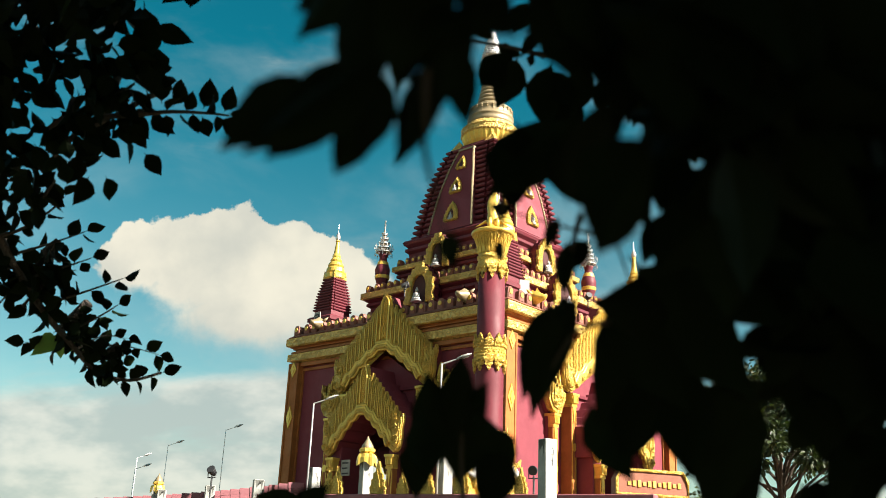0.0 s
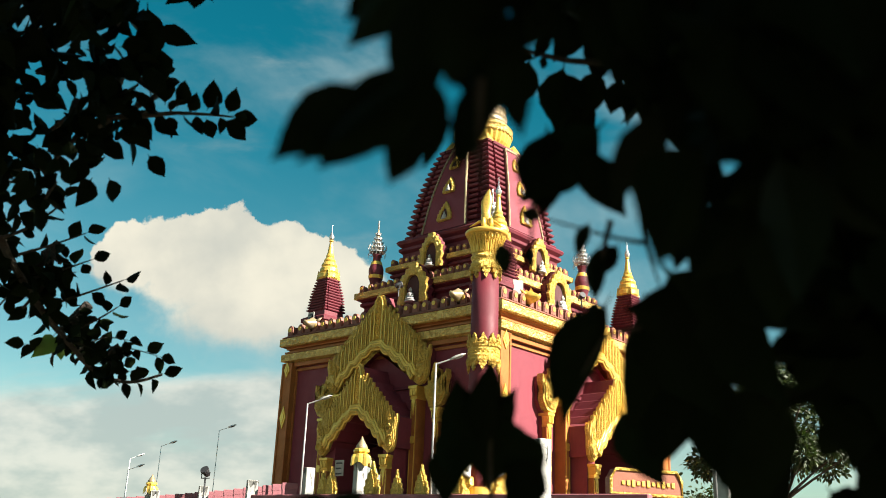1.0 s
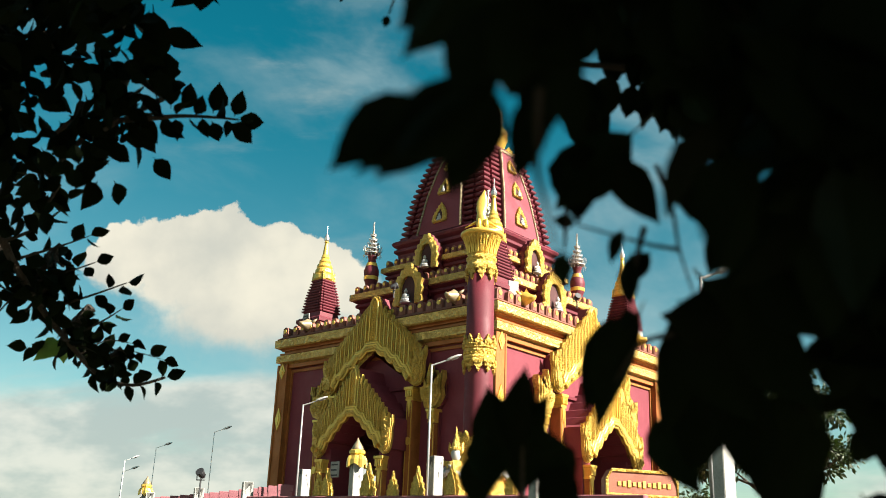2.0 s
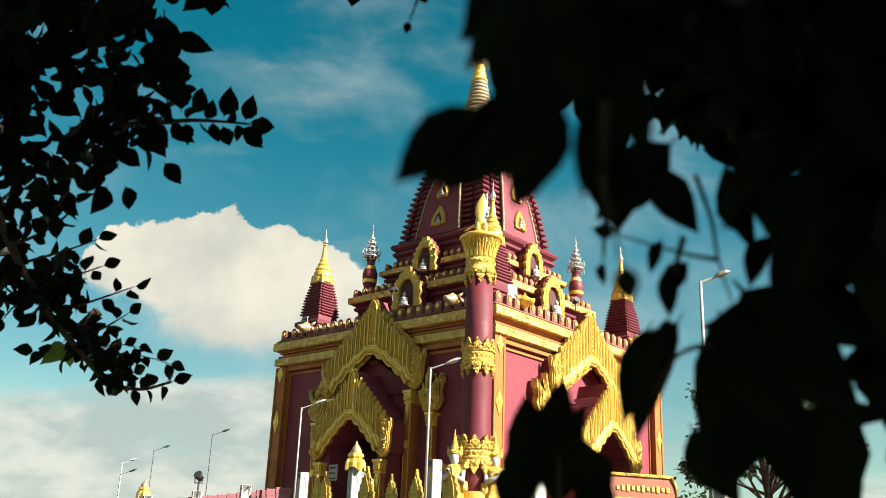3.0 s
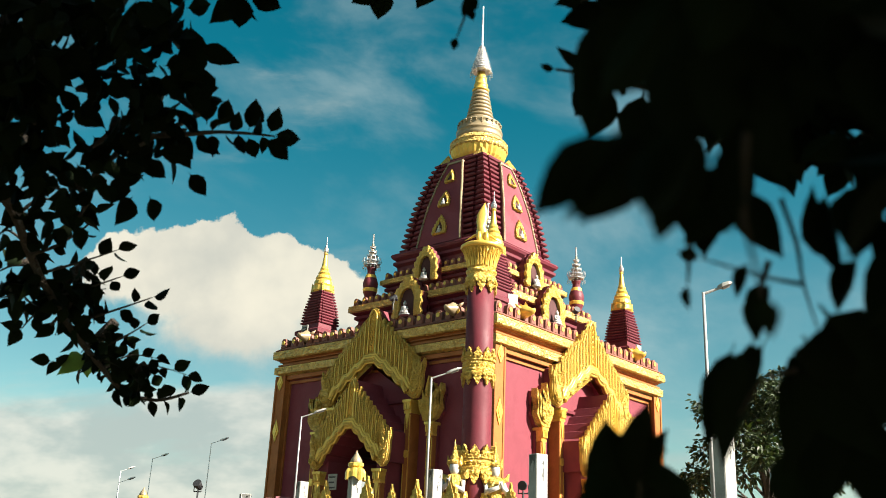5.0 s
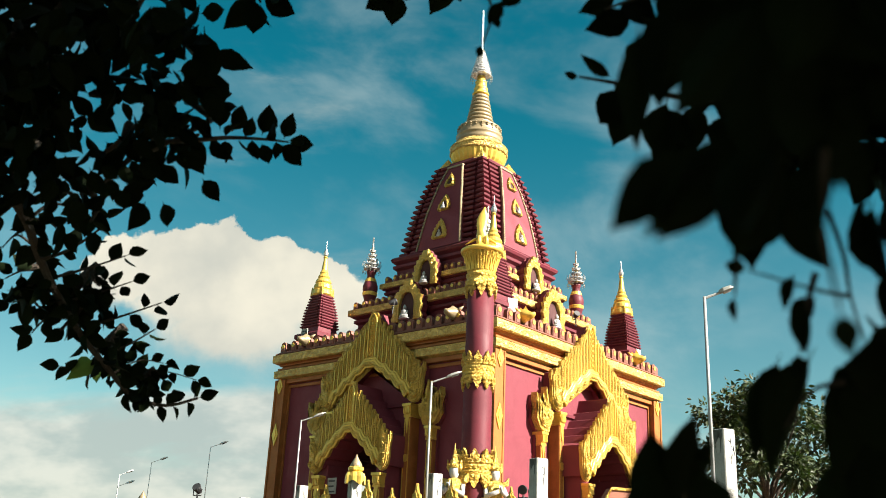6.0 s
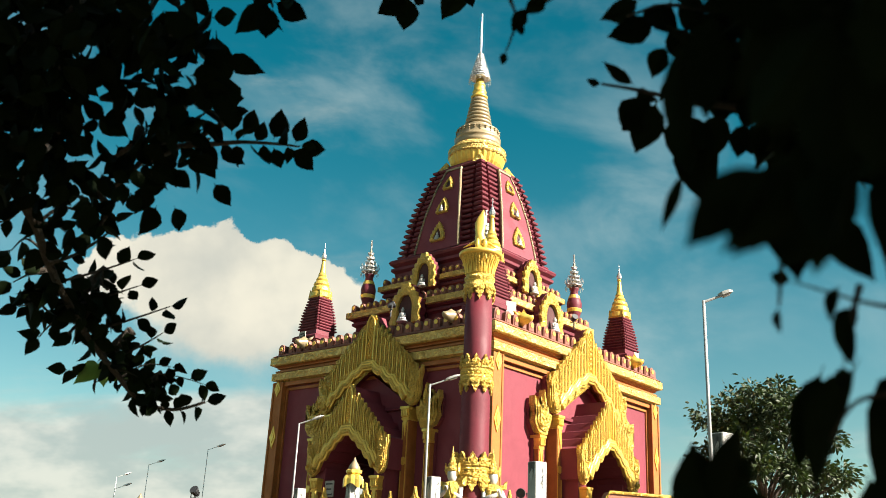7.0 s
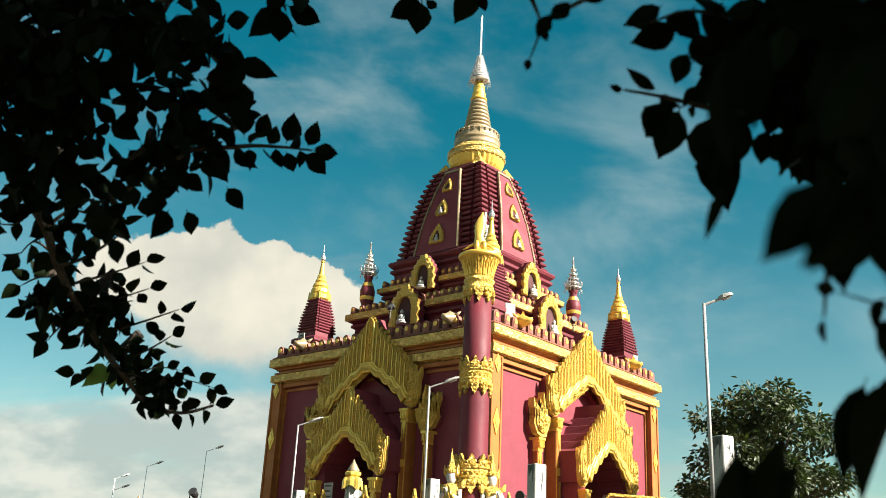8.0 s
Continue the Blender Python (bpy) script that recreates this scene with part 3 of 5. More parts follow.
def gable(half, z_top, z_tip, z_foot, z_arch, arch_half, y_front, y_back, step):
    """Gold saw-edged gable plate with carved upright strips, a scalloped arch and curled horned feet, on a painted body that runs back to the wall."""
    z_spring = z_foot + 0.20
    lower = arch_line(arch_half, z_arch, z_spring)
    shoulder = half * 0.86

    def upper(x):
        s = min(1.0, max(0.0, (abs(x) - half * 0.10) / (shoulder - half * 0.10)))
        return z_top - half * 0.17 - (z_top - half * 0.17 - z_tip - 0.02) * s ** 0.97

    def under(x):
        return float(np.interp(x, [p[0] for p in lower], [p[1] for p in lower]))

    # stepped painted body, a little inside the gilded edge
    side = [(half * k, upper(half * k) - 0.10) for k in (0.95, 0.80, 0.64, 0.48, 0.32, 0.16)]
    steps = []
    for p, q in zip(side, side[1:]):
        steps += [p, (p[0] - (p[0] - q[0]) * 0.45, q[1] - 0.04)]
    steps.append(side[-1])
    top = steps + [(half * 0.08, z_top - 0.10), (-half * 0.08, z_top - 0.10)] + [(-x, z) for x, z in reversed(steps)]
    edge = lower + [(half * 0.95, z_foot + 0.16)] + top + [(-half * 0.95, z_foot + 0.16)]
    body = part("gable", slab(edge, y_front + 0.10, y_back), MAROON, temple, "maroon gable body")
    # gilded plate: saw edge down each slope, horn and rounded foot
    drop = z_tip - z_foot
    saw = []
    teeth = int((shoulder - half * 0.14) / step)
    for i in range(teeth):
        x0 = half * 0.14 + i * step
        saw += [(x0 + step * 0.06, upper(x0) - 0.11), (x0 + step * 0.34, upper(x0 + step * 0.5) + 0.02), (x0 + step * 0.70, upper(x0 + step * 0.5) + 0.15), (x0 + step * 0.86, upper(x0 + step * 0.8) + 0.0)]
    foot = [(half * 0.885, z_tip - drop * 0.10), (half * 0.90, z_tip + drop * 0.06), (half * 0.93, z_tip - drop * 0.16), (half * 0.955, z_tip - drop * 0.13), (half * 1.0, z_tip), (half * 1.015, z_tip - drop * 0.18), (half * 0.985, z_tip - drop * 0.38), (half * 0.99, z_tip - drop * 0.62), (half * 0.965, z_tip - drop * 0.84), (half * 0.90, z_tip - drop * 0.97), (half * 0.82, z_tip - drop * 1.0), (half * 0.75, z_tip - drop * 0.92)]
    crest = [(0.0, z_top), (half * 0.055, z_top - 0.05), (half * 0.10, z_top - 0.22), (half * 0.115, z_top - 0.40)]
    right = crest[1:] + saw + foot
    outline = [(-x, z) for x, z in reversed(right)] + [crest[0]] + right + [(x, z + 0.01) for x, z in reversed(lower)]
    part("gable_plate", slab(outline, y_front + 0.02, y_front + 0.14), CARVED, body, "gold gable plate")
    # crest panel with a raised rim
    wide = half * 0.075
    rim = [(x, y_front - 0.015, z) for x, z in ((-wide, z_arch + 0.36), (-wide, z_top - 0.42), (-wide * 0.85, z_top - 0.25), (-wide * 0.4, z_top - 0.13), (0, z_top - 0.09), (wide * 0.4, z_top - 0.13), (wide * 0.85, z_top - 0.25), (wide, z_top - 0.42), (wide, z_arch + 0.36))]
    panel_bm = tube(rim, 0.028, 5)
    zz, k = z_arch + 0.48, 0
    while zz < z_top - 0.26:
        for hand in (-1, 1):
            scroll(panel_bm, hand * wide * 0.46, y_front + 0.005, zz, wide * 0.44, math.pi / 2, hand, 0.034)
        zz, k = zz + wide * 0.95, k + 1
    part("crest_panel", panel_bm, GOLD, body, "carved gold crest")
    # upright strips, carved ones between narrow beaded ones
    for s in (-1, 1):
        for i in range(teeth):
            x = s * (half * 0.14 + (i + 0.55) * step)
            if abs(x) > half * 0.80:
                continue
            za = under(x) + 0.34 if abs(x) < arch_half else z_foot + 0.45
            zt = upper(abs(x)) + 0.02
            if zt - za < 0.2:
                continue
            w = step * 0.30
            bm = slab([(x - w, za), (x + w, za), (x + w, zt - 0.14), (x + s * w * 0.5, zt), (x - w, zt - 0.10)], y_front - 0.012, y_front + 0.04)
            zz, k = za + 0.08, i
            while zz < zt - 0.12:
                scroll(bm, x, y_front - 0.032, zz, w * 0.78, 1.57 * (k % 2 * 2 - 1), -1 if k % 2 else 1, 0.028)
                zz, k = zz + w * 1.9, k + 1
            part("flame_strip", bm, CARVED, body)
            xb = x - s * step * 0.5
            bar = slab([(xb - step * 0.09, za), (xb + step * 0.09, za), (xb + step * 0.09, zt - 0.06), (xb, zt - 0.02), (xb - step * 0.09, zt - 0.06)], y_front - 0.020, y_front + 0.04)
            for zz in np.arange(za + 0.05, zt - 0.06, 0.085):
                add_box(bar, xb - step * 0.11, xb + step * 0.11, y_front - 0.036, y_front - 0.01, zz, zz + 0.045)
            part("bead_strip", bar, GOLD, body)
    # nested scalloped mouldings round the arch
    for off, r, lift, mat in ((0.02, 0.055, 0.0, GOLD), (0.11, 0.075, 0.03, CARVED), (0.21, 0.070, 0.015, GOLD), (0.30, 0.045, 0.0, GOLD)):
        line = [(x * (1 + off / arch_half), y_front - 0.02 - lift, z + off * (1.0 - 0.45 * abs(x) / arch_half)) for x, z in arch_line(arch_half, z_arch, z_spring, 64)]
        part("arch_moulding", tube(line, r, 7), mat, body, smooth=True)
    # curled feet: leaf layers and a scroll
    for s in (-1, 1):
        bm = bmesh.new()
        cx, cz = half * 0.87, z_foot + drop * 0.27
        for grow, y0 in ((0.86, -0.03), (0.62, -0.06)):
            slab([(s * (cx + (x - cx) * grow), cz + (z - cz) * grow) for x, z in [(half * 0.78, z_foot + drop * 0.62), (half * 0.84, z_tip - drop * 0.12), (half * 0.88, z_tip - drop * 0.26)] + foot[2:]], y_front + y0, y_front + 0.05, bm=bm)
        for r, dz, hand in ((0.115, 0.0, 1), (0.075, 0.36, -1), (0.05, 0.60, 1)):
            scroll(bm, s * (cx + 0.02 * half * hand), y_front - 0.075, cz + drop * dz, half * r, 1.2, s * hand, 0.045 if r > 0.1 else 0.03)
        part("gable_foot", bm, CARVED, body, "curled gold flame foot")
    return body


def fluted_pilaster(x, w, y0, y1, z1):
    bm = boxes((x - w / 2, x + w / 2, y0, y1, 2.4, z1 - 0.42), bevel=0.012)
    body = part("pilaster", bm, OCHRE, temple)
    cap = bmesh.new()
    loft(cap, [[(x - w * ww, y0 - p, z), (x + w * ww, y0 - p, z), (x + w * ww, y1, z), (x - w * ww, y1, z)] for ww, p, z in ((0.56, 0.03, z1 - 0.44), (0.58, 0.04, z1 - 0.38), (0.52, 0.02, z1 - 0.36), (0.54, 0.03, z1 - 0.22), (0.62, 0.07, z1 - 0.10), (0.70, 0.10, z1 - 0.08), (0.70, 0.10, z1))])
    cap = part("pilaster_cap", cap, GOLD, body, "gold leaf capital")
    for k in range(4):
        x0 = x - w * 0.5 + k * w * 0.27
        part("cap_leaf", boxes((x0, x0 + w * 0.17, y0 - 0.10, y0, z1 - 0.33, z1 - 0.09), bevel=0.012), GOLD, cap)
    part("cap_pendant", slab([(x - w * 0.3, z1 - 0.44), (x + w * 0.3, z1 - 0.44), (x, z1 - 0.97)], y0 - 0.03, y0), GOLD, cap)
    for x0 in (x - w * 0.42, x + w * 0.34):
        part("pilaster_trim", boxes((x0, x0 + w * 0.08, y0 - 0.02, y0 + 0.01, 2.6, z1 - 0.5)), GOLD, body)
    line = slab([(x + 0.11 * math.cos(a), z1 - 1.75 + 0.13 * math.sin(a)) for a in (math.pi / 4 * k for k in range(8))], y0 - 0.04, y0)
    part("pilaster_boss", line, GOLD, body)
    return body


made = [gable(2.45, 10.42, 8.36, 7.04, 8.42, 1.72, -5.467, -4.98, 0.20), gable(1.87, 7.80, 6.02, 4.80, 6.10, 1.25, -6.25, -4.98, 0.165)]
for s in (-1, 1):
    made.append(fluted_pilaster(s * 1.84, 0.27, -5.42, -4.98, 7.02))
    made.append(fluted_pilaster(s * 2.72, 0.26, -5.30, -4.98, 6.26))
    made.append(fluted_pilaster(s * 1.40, 0.28, -6.20, -5.9, 4.74))
    bm = bmesh.new()
    for grow, y0 in ((1.0, -5.36), (0.80, -5.40), (0.55, -5.43)):
        slab([(s * (2.70 + x * grow), 6.28 + 1.48 * 0.40 * (1 - grow) + z * grow) for x, z in flame_outline(1.0, 1.48)], y0, -5.12, bm=bm)
    for dx, dz, r, hand in ((0.16, 0.36, 0.17, 1), (-0.20, 0.52, 0.13, -1), (-0.04, 0.86, 0.08, 1)):
        scroll(bm, s * (2.70 + dx), -5.44, 6.28 + dz, r, 1.57, s * hand, 0.035)
    made.append(part("side_flame", bm, CARVED, temple, "tall gold flame ornament"))
    bm = bmesh.new()
    slab([(s * (2.72 + x * 0.97), 6.24 + z * 0.97) for x, z in flame_outline(1.0, 1.48)], -5.14, -4.98, bm=bm)
    add_box(bm, s * 2.72 - 0.17, s * 2.72 + 0.17, -5.12, -4.98, 2.4, 6.3)
    made.append(part("side_buttress", bm, MAROON, temple))
    made.append(part("porch_wall", boxes((s * 1.38 - 0.24, s * 1.38 + 0.24, -6.0, -4.98, 2.4, 5.1)), MAROON, temple))
all_round(*made)
# lintel boards inside the outer arch
all_round(part("tie_beam", boxes((-1.75, 1.75, -5.10, -4.98, 7.02, 7.12)), RED, temple))

# ---- corner spires and urns on the terraces ----
def corner_spire():
    c = 4.228
    base = squares((0.60, 9.8), (0.60, 10.12), (0.66, 10.16), (0.66, 10.30), (0.58, 10.36))
    bmesh.ops.translate(base, vec=(-c, -c, 0), verts=base.verts)
    body = part("corner_spire", base, RED, temple, "small ribbed spire with a gold top")
    core = squares((0.50, 10.3), (0.40, 11.2), (0.26, 11.98))
    bmesh.ops.translate(core, vec=(-c, -c, 0), verts=core.verts)
    part("spire_core", core, RED, body)
    for i in range(12):
        z = 10.60 + i * 0.114
        h = float(np.interp(z, (10.4, 11.2, 11.98), (0.56, 0.47, 0.31)))
        bm = loft(bmesh.new(), [redent(h - 0.02, z, 0.05), redent(h, z + 0.03, 0.05), redent(h, z + 0.06, 0.05), redent(h - 0.05, z + 0.085, 0.02)])
        bmesh.ops.translate(bm, vec=(-c, -c, 0), verts=bm.verts)
        part("spire_rib", bm, RED, body)
    prof = ((0.34, 11.92), (0.40, 11.98), (0.40, 12.14), (0.34, 12.18), (0.37, 12.24), (0.35, 12.38), (0.29, 12.44), (0.32, 12.50), (0.28, 12.60), (0.21, 12.66), (0.235, 12.72), (0.19, 12.80), (0.155, 12.84), (0.17, 12.90), (0.12, 13.02), (0.09, 13.3), (0.06, 13.5), (0.09, 13.54), (0.06, 13.60))
    part("spire_cone", lathe(prof, 20, (-c, -c)), GOLD, body, "gold turned spire top")
    tip = lathe(((0.05, 13.56), (0.10, 13.64), (0.11, 13.72), (0.05, 13.86), (0.02, 13.95), (0.010, 14.25)), 10, (-c, -c))
    part("spire_tip", tip, SILVER, body)
    bm = bmesh.new()
    for k in range(4):
        m = Matrix.Translation((-c, -c, 0)) @ pose(0, 0, 0, 0, 0, 90 * k)
        vs = [bm.verts.new(m @ Vector(p)) for p in ((0.33, -0.33, 11.92), (0.33, 0.05, 11.95), (-0.05, -0.33, 11.95), (0.30, -0.30, 12.28), (0.1, -0.1, 12.0))]
        for tri in ((0, 1, 3), (2, 0, 3), (1, 4, 3), (4, 2, 3)):
            bm.faces.new([vs[i] for i in tri])
    part("spire_leaf", bm, CARVED, body)
    return body


def corner_urn():
    c = 2.918
    body = part("urn", lathe(((0.20, 11.42), (0.22, 11.7), (0.18, 11.78), (0.24, 11.98), (0.27, 12.06), (0.26, 12.16), (0.30, 12.32), (0.30, 12.46), (0.24, 12.64), (0.17, 12.76), (0.15, 12.96), (0.19, 13.04), (0.20, 13.10), (0.1, 13.12)), 20, (-c, -c)), RED, temple, "dark red urn with gold rings", True)
    ring = lathe(((0.26, 12.06), (0.285, 12.08), (0.30, 12.2), (0.27, 12.22)), 20, (-c, -c))
    part("urn_ring", ring, GOLD, body)
    part("urn_ring", lathe(((0.22, 12.62), (0.245, 12.64), (0.20, 12.78), (0.16, 12.80)), 20, (-c, -c)), GOLD, body)
    before = set(bpy.data.objects)
    hti(13.12, 0.80, body, 5, 0.35, 0.5)
    for ob in set(bpy.data.objects) - before:
        ob.matrix_basis = pose(-c, -c, 0)
    spray = bmesh.new()
    for k in range(14):
        a = 2 * math.pi * k / 14
        d = Vector((math.cos(a), math.sin(a), 0))
        o = Vector((-c, -c, 13.12))
        tube([o + d * 0.10, o + d * 0.30 + Vector((0, 0, 0.05)), o + d * 0.38 + Vector((0, 0, 0.22)), o + d * 0.34 + Vector((0, 0, 0.36))], 0.012, 4, spray)
    part("urn_spray", spray, SILVER, body, "silver filigree leaves")
    return body


all_round(corner_spire(), corner_urn())


# ---- statues, small things on the temple ----
def seated_statue(at, s, turn=0.0):
    """Seated figure in plain white stone."""
    bm = lathe(((0.30, 0.0), (0.36, 0.03), (0.36, 0.08), (0.30, 0.10)), 12)
    bmesh.ops.scale(bm, vec=(1.1, 0.75, 1), verts=bm.verts)
    for x0, x1, r in ((-0.30, 0.10, 0.085), (0.30, -0.10, 0.085)):
        tube([(x0, -0.02, 0.18), ((x0 + x1) / 2, -0.16, 0.17), (x1, -0.20, 0.18)], [r, r, r * 0.7], 7, bm)
    lathe(((0.17, 0.12), (0.16, 0.25), (0.19, 0.42), (0.20, 0.50), (0.13, 0.56), (0.06, 0.58), (0.06, 0.62)), 12, bm=bm)
    lathe(((0.05, 0.60), (0.105, 0.66), (0.11, 0.73), (0.085, 0.80), (0.05, 0.83), (0.045, 0.88), (0.01, 0.91)), 12, bm=bm)
    for sgn in (-1, 1):
        tube([(sgn * 0.19, 0, 0.50), (sgn * 0.27, -0.03, 0.34), (sgn * 0.12, -0.17, 0.24)], [0.06, 0.05, 0.04], 6, bm)
    ob = part("statue", bm, STATUE, None, smooth=True)
    ob.matrix_basis = pose(*at, 0, 0, turn) @ Matrix.Diagonal((s, s, s, 1))
    tagged(ob, "white stone seated statue in a gold niche", "statue", "statues in the terrace niches")


for k in range(2):
    turn = 90 * k
    for y, z, s in ((-3.96, 10.47, 0.62), (-3.03, 12.07, 0.54)):
        seated_statue(pose(0, 0, 0, 0, 0, turn) @ Vector((0.02, y, z)), s, turn)
    for y, z, s in ((-2.30, 14.16, 0.36), (-2.13, 15.40, 0.31)):
        seated_statue(pose(0, 0, 0, 0, 0, turn) @ Vector((0.02, y, z)), s, turn)


def spout(at, turn, paint_used, label):
    """Small beast head that leans over the cornice, moulded in one piece."""
    bm = bmesh.new()
    rings = []
    for y, w, h, z in ((0.45, 0.12, 0.10, 0.0), (0.25, 0.17, 0.15, 0.05), (0.05, 0.20, 0.20, 0.10), (-0.12, 0.19, 0.21, 0.12), (-0.26, 0.15, 0.15, 0.09), (-0.40, 0.12, 0.10, 0.08), (-0.50, 0.05, 0.05, 0.13)):
        rings.append([(w * math.cos(t) * (1 + 0.10 * math.cos(5 * t + 9 * y)), y, z + h * math.sin(t) * (1 + 0.14 * math.cos(4 * t))) for t in (2 * math.pi * k / 16 for k in range(16))])
    loft(bm, rings)
    ridge = [bm.verts.new(p) for p in ((0, 0.38, 0.10), (0, 0.30, 0.30), (0, 0.18, 0.24), (0, 0.08, 0.42), (0, -0.04, 0.32), (0, -0.12, 0.46), (0, -0.22, 0.30), (0, -0.24, 0.14))]
    bm.faces.new(ridge)
    bmesh.ops.solidify(bm, geom=[f for f in bm.faces if len(f.verts) == 8], thickness=0.07)
    for sgn in (-1, 1):
        tube([(sgn * 0.12, -0.02, 0.18), (sgn * 0.24, 0.04, 0.28), (sgn * 0.26, 0.12, 0.36)], [0.07, 0.05, 0.01], 6, bm)
    ob = part("beast_statue", bm, paint_used, None, smooth=True)
    ob.matrix_basis = pose(*at, 0, 0, turn)
    tagged(ob, label, "statue", "spouts along the cornice")


for k, paint_used, label in ((0, CREAM, "cream painted beast head spout on the cornice"), (1, GOLD, "gilded beast head spout on the cornice")):
    for x in (-3.75, 3.45):
        spout(pose(0, 0, 0, 0, 0, 90 * k) @ Vector((x, -5.16, 9.78)), 90 * k, paint_used, label)


def floodlight(at, turn, tilt=-25, stem=0.3, s=1.0):
    ob = thing("floodlight", "black floodlight on a short bracket", "floodlight", "floodlights", at=at, turn=turn)
    part("bracket", tube([(0, 0, 0), (0, 0, stem)], 0.025, 6), BLACK, ob)
    head = part("housing", lathe(((0.10 * s, -0.22 * s), (0.15 * s, -0.10 * s), (0.19 * s, 0.12 * s), (0.21 * s, 0.14 * s), (0.20 * s, 0.2 * s)), 12), BLACK, ob)
    head.matrix_basis = pose(0, 0, stem + 0.12, 90 + tilt)
    yoke = tube([(-0.22 * s, 0, stem + 0.12), (-0.22 * s, 0, stem - 0.05), (0.22 * s, 0, stem - 0.05), (0.22 * s, 0, stem + 0.12)], 0.018, 5)
    part("yoke", yoke, BLACK, ob)
    return ob


floodlight((0.30, -4.86, 10.42), 150, s=0.6)
floodlight((4.86, -0.10, 10.42), 60, s=0.6)


def plaque(at, turn, w, h, lines):
    """Small white notice board; the writing on it is too small to read."""
    ob = thing("notice_board", "small white notice board with dark lines of writing", "sign", "notice boards", at=at, turn=turn)
    part("board", boxes((-w / 2, w / 2, -0.02, 0.02, 0, h), bevel=0.008), WHITE, ob)
    for k in range(lines):
        z = h * (0.8 - 0.66 * k / max(1, lines - 1))
        part("writing_bar", boxes((-w * 0.36, w * (0.36 - 0.1 * (k % 2)), -0.026, -0.019, z - h * 0.05, z + h * 0.05)), BLACK, ob)


plaque((-4.25, -4.93, 9.95), 0, 0.34, 0.52, 4)
plaque((4.94, -4.0, 9.98), 60, 0.36, 0.50, 0)
plaque((4.92, 4.25, 9.95), 90, 0.34, 0.52, 0)
plaque((-0.86, -6.02, 4.15), 0, 0.42, 0.52, 3)


# ---- free-standing column before the corner ----
def petals(r, z, count, h, w, drop=1, bm=None, y_out=0.02):
    """Ring of three-lobed pointed leaves round a shaft, each with a pair of scrolls."""
    bm = bm or bmesh.new()
    half_leaf = [(0.5, 0.0), (0.5, 0.22), (0.36, 0.34), (0.42, 0.48), (0.28, 0.60), (0.13, 0.56), (0.20, 0.76), (0.0, 1.0)]
    for k in range(count):
        m = pose(0, 0, z, 0, 0, 360 * k / count)
        pts = [(w * x, drop * h * y) for x, y in half_leaf] + [(-w * x, drop * h * y) for x, y in reversed(half_leaf[:-1])]
        n0 = len(bm.verts)
        slab(pts, -r - y_out - 0.03, -r + 0.05, bm=bm)
        for hand in (-1, 1):
            scroll(bm, hand * w * 0.24, -r - y_out - 0.04, drop * h * 0.26, w * 0.20, 1.57, hand, 0.022)
        for v in list(bm.verts)[n0:]:
            v.co = m @ v.co
    return bm


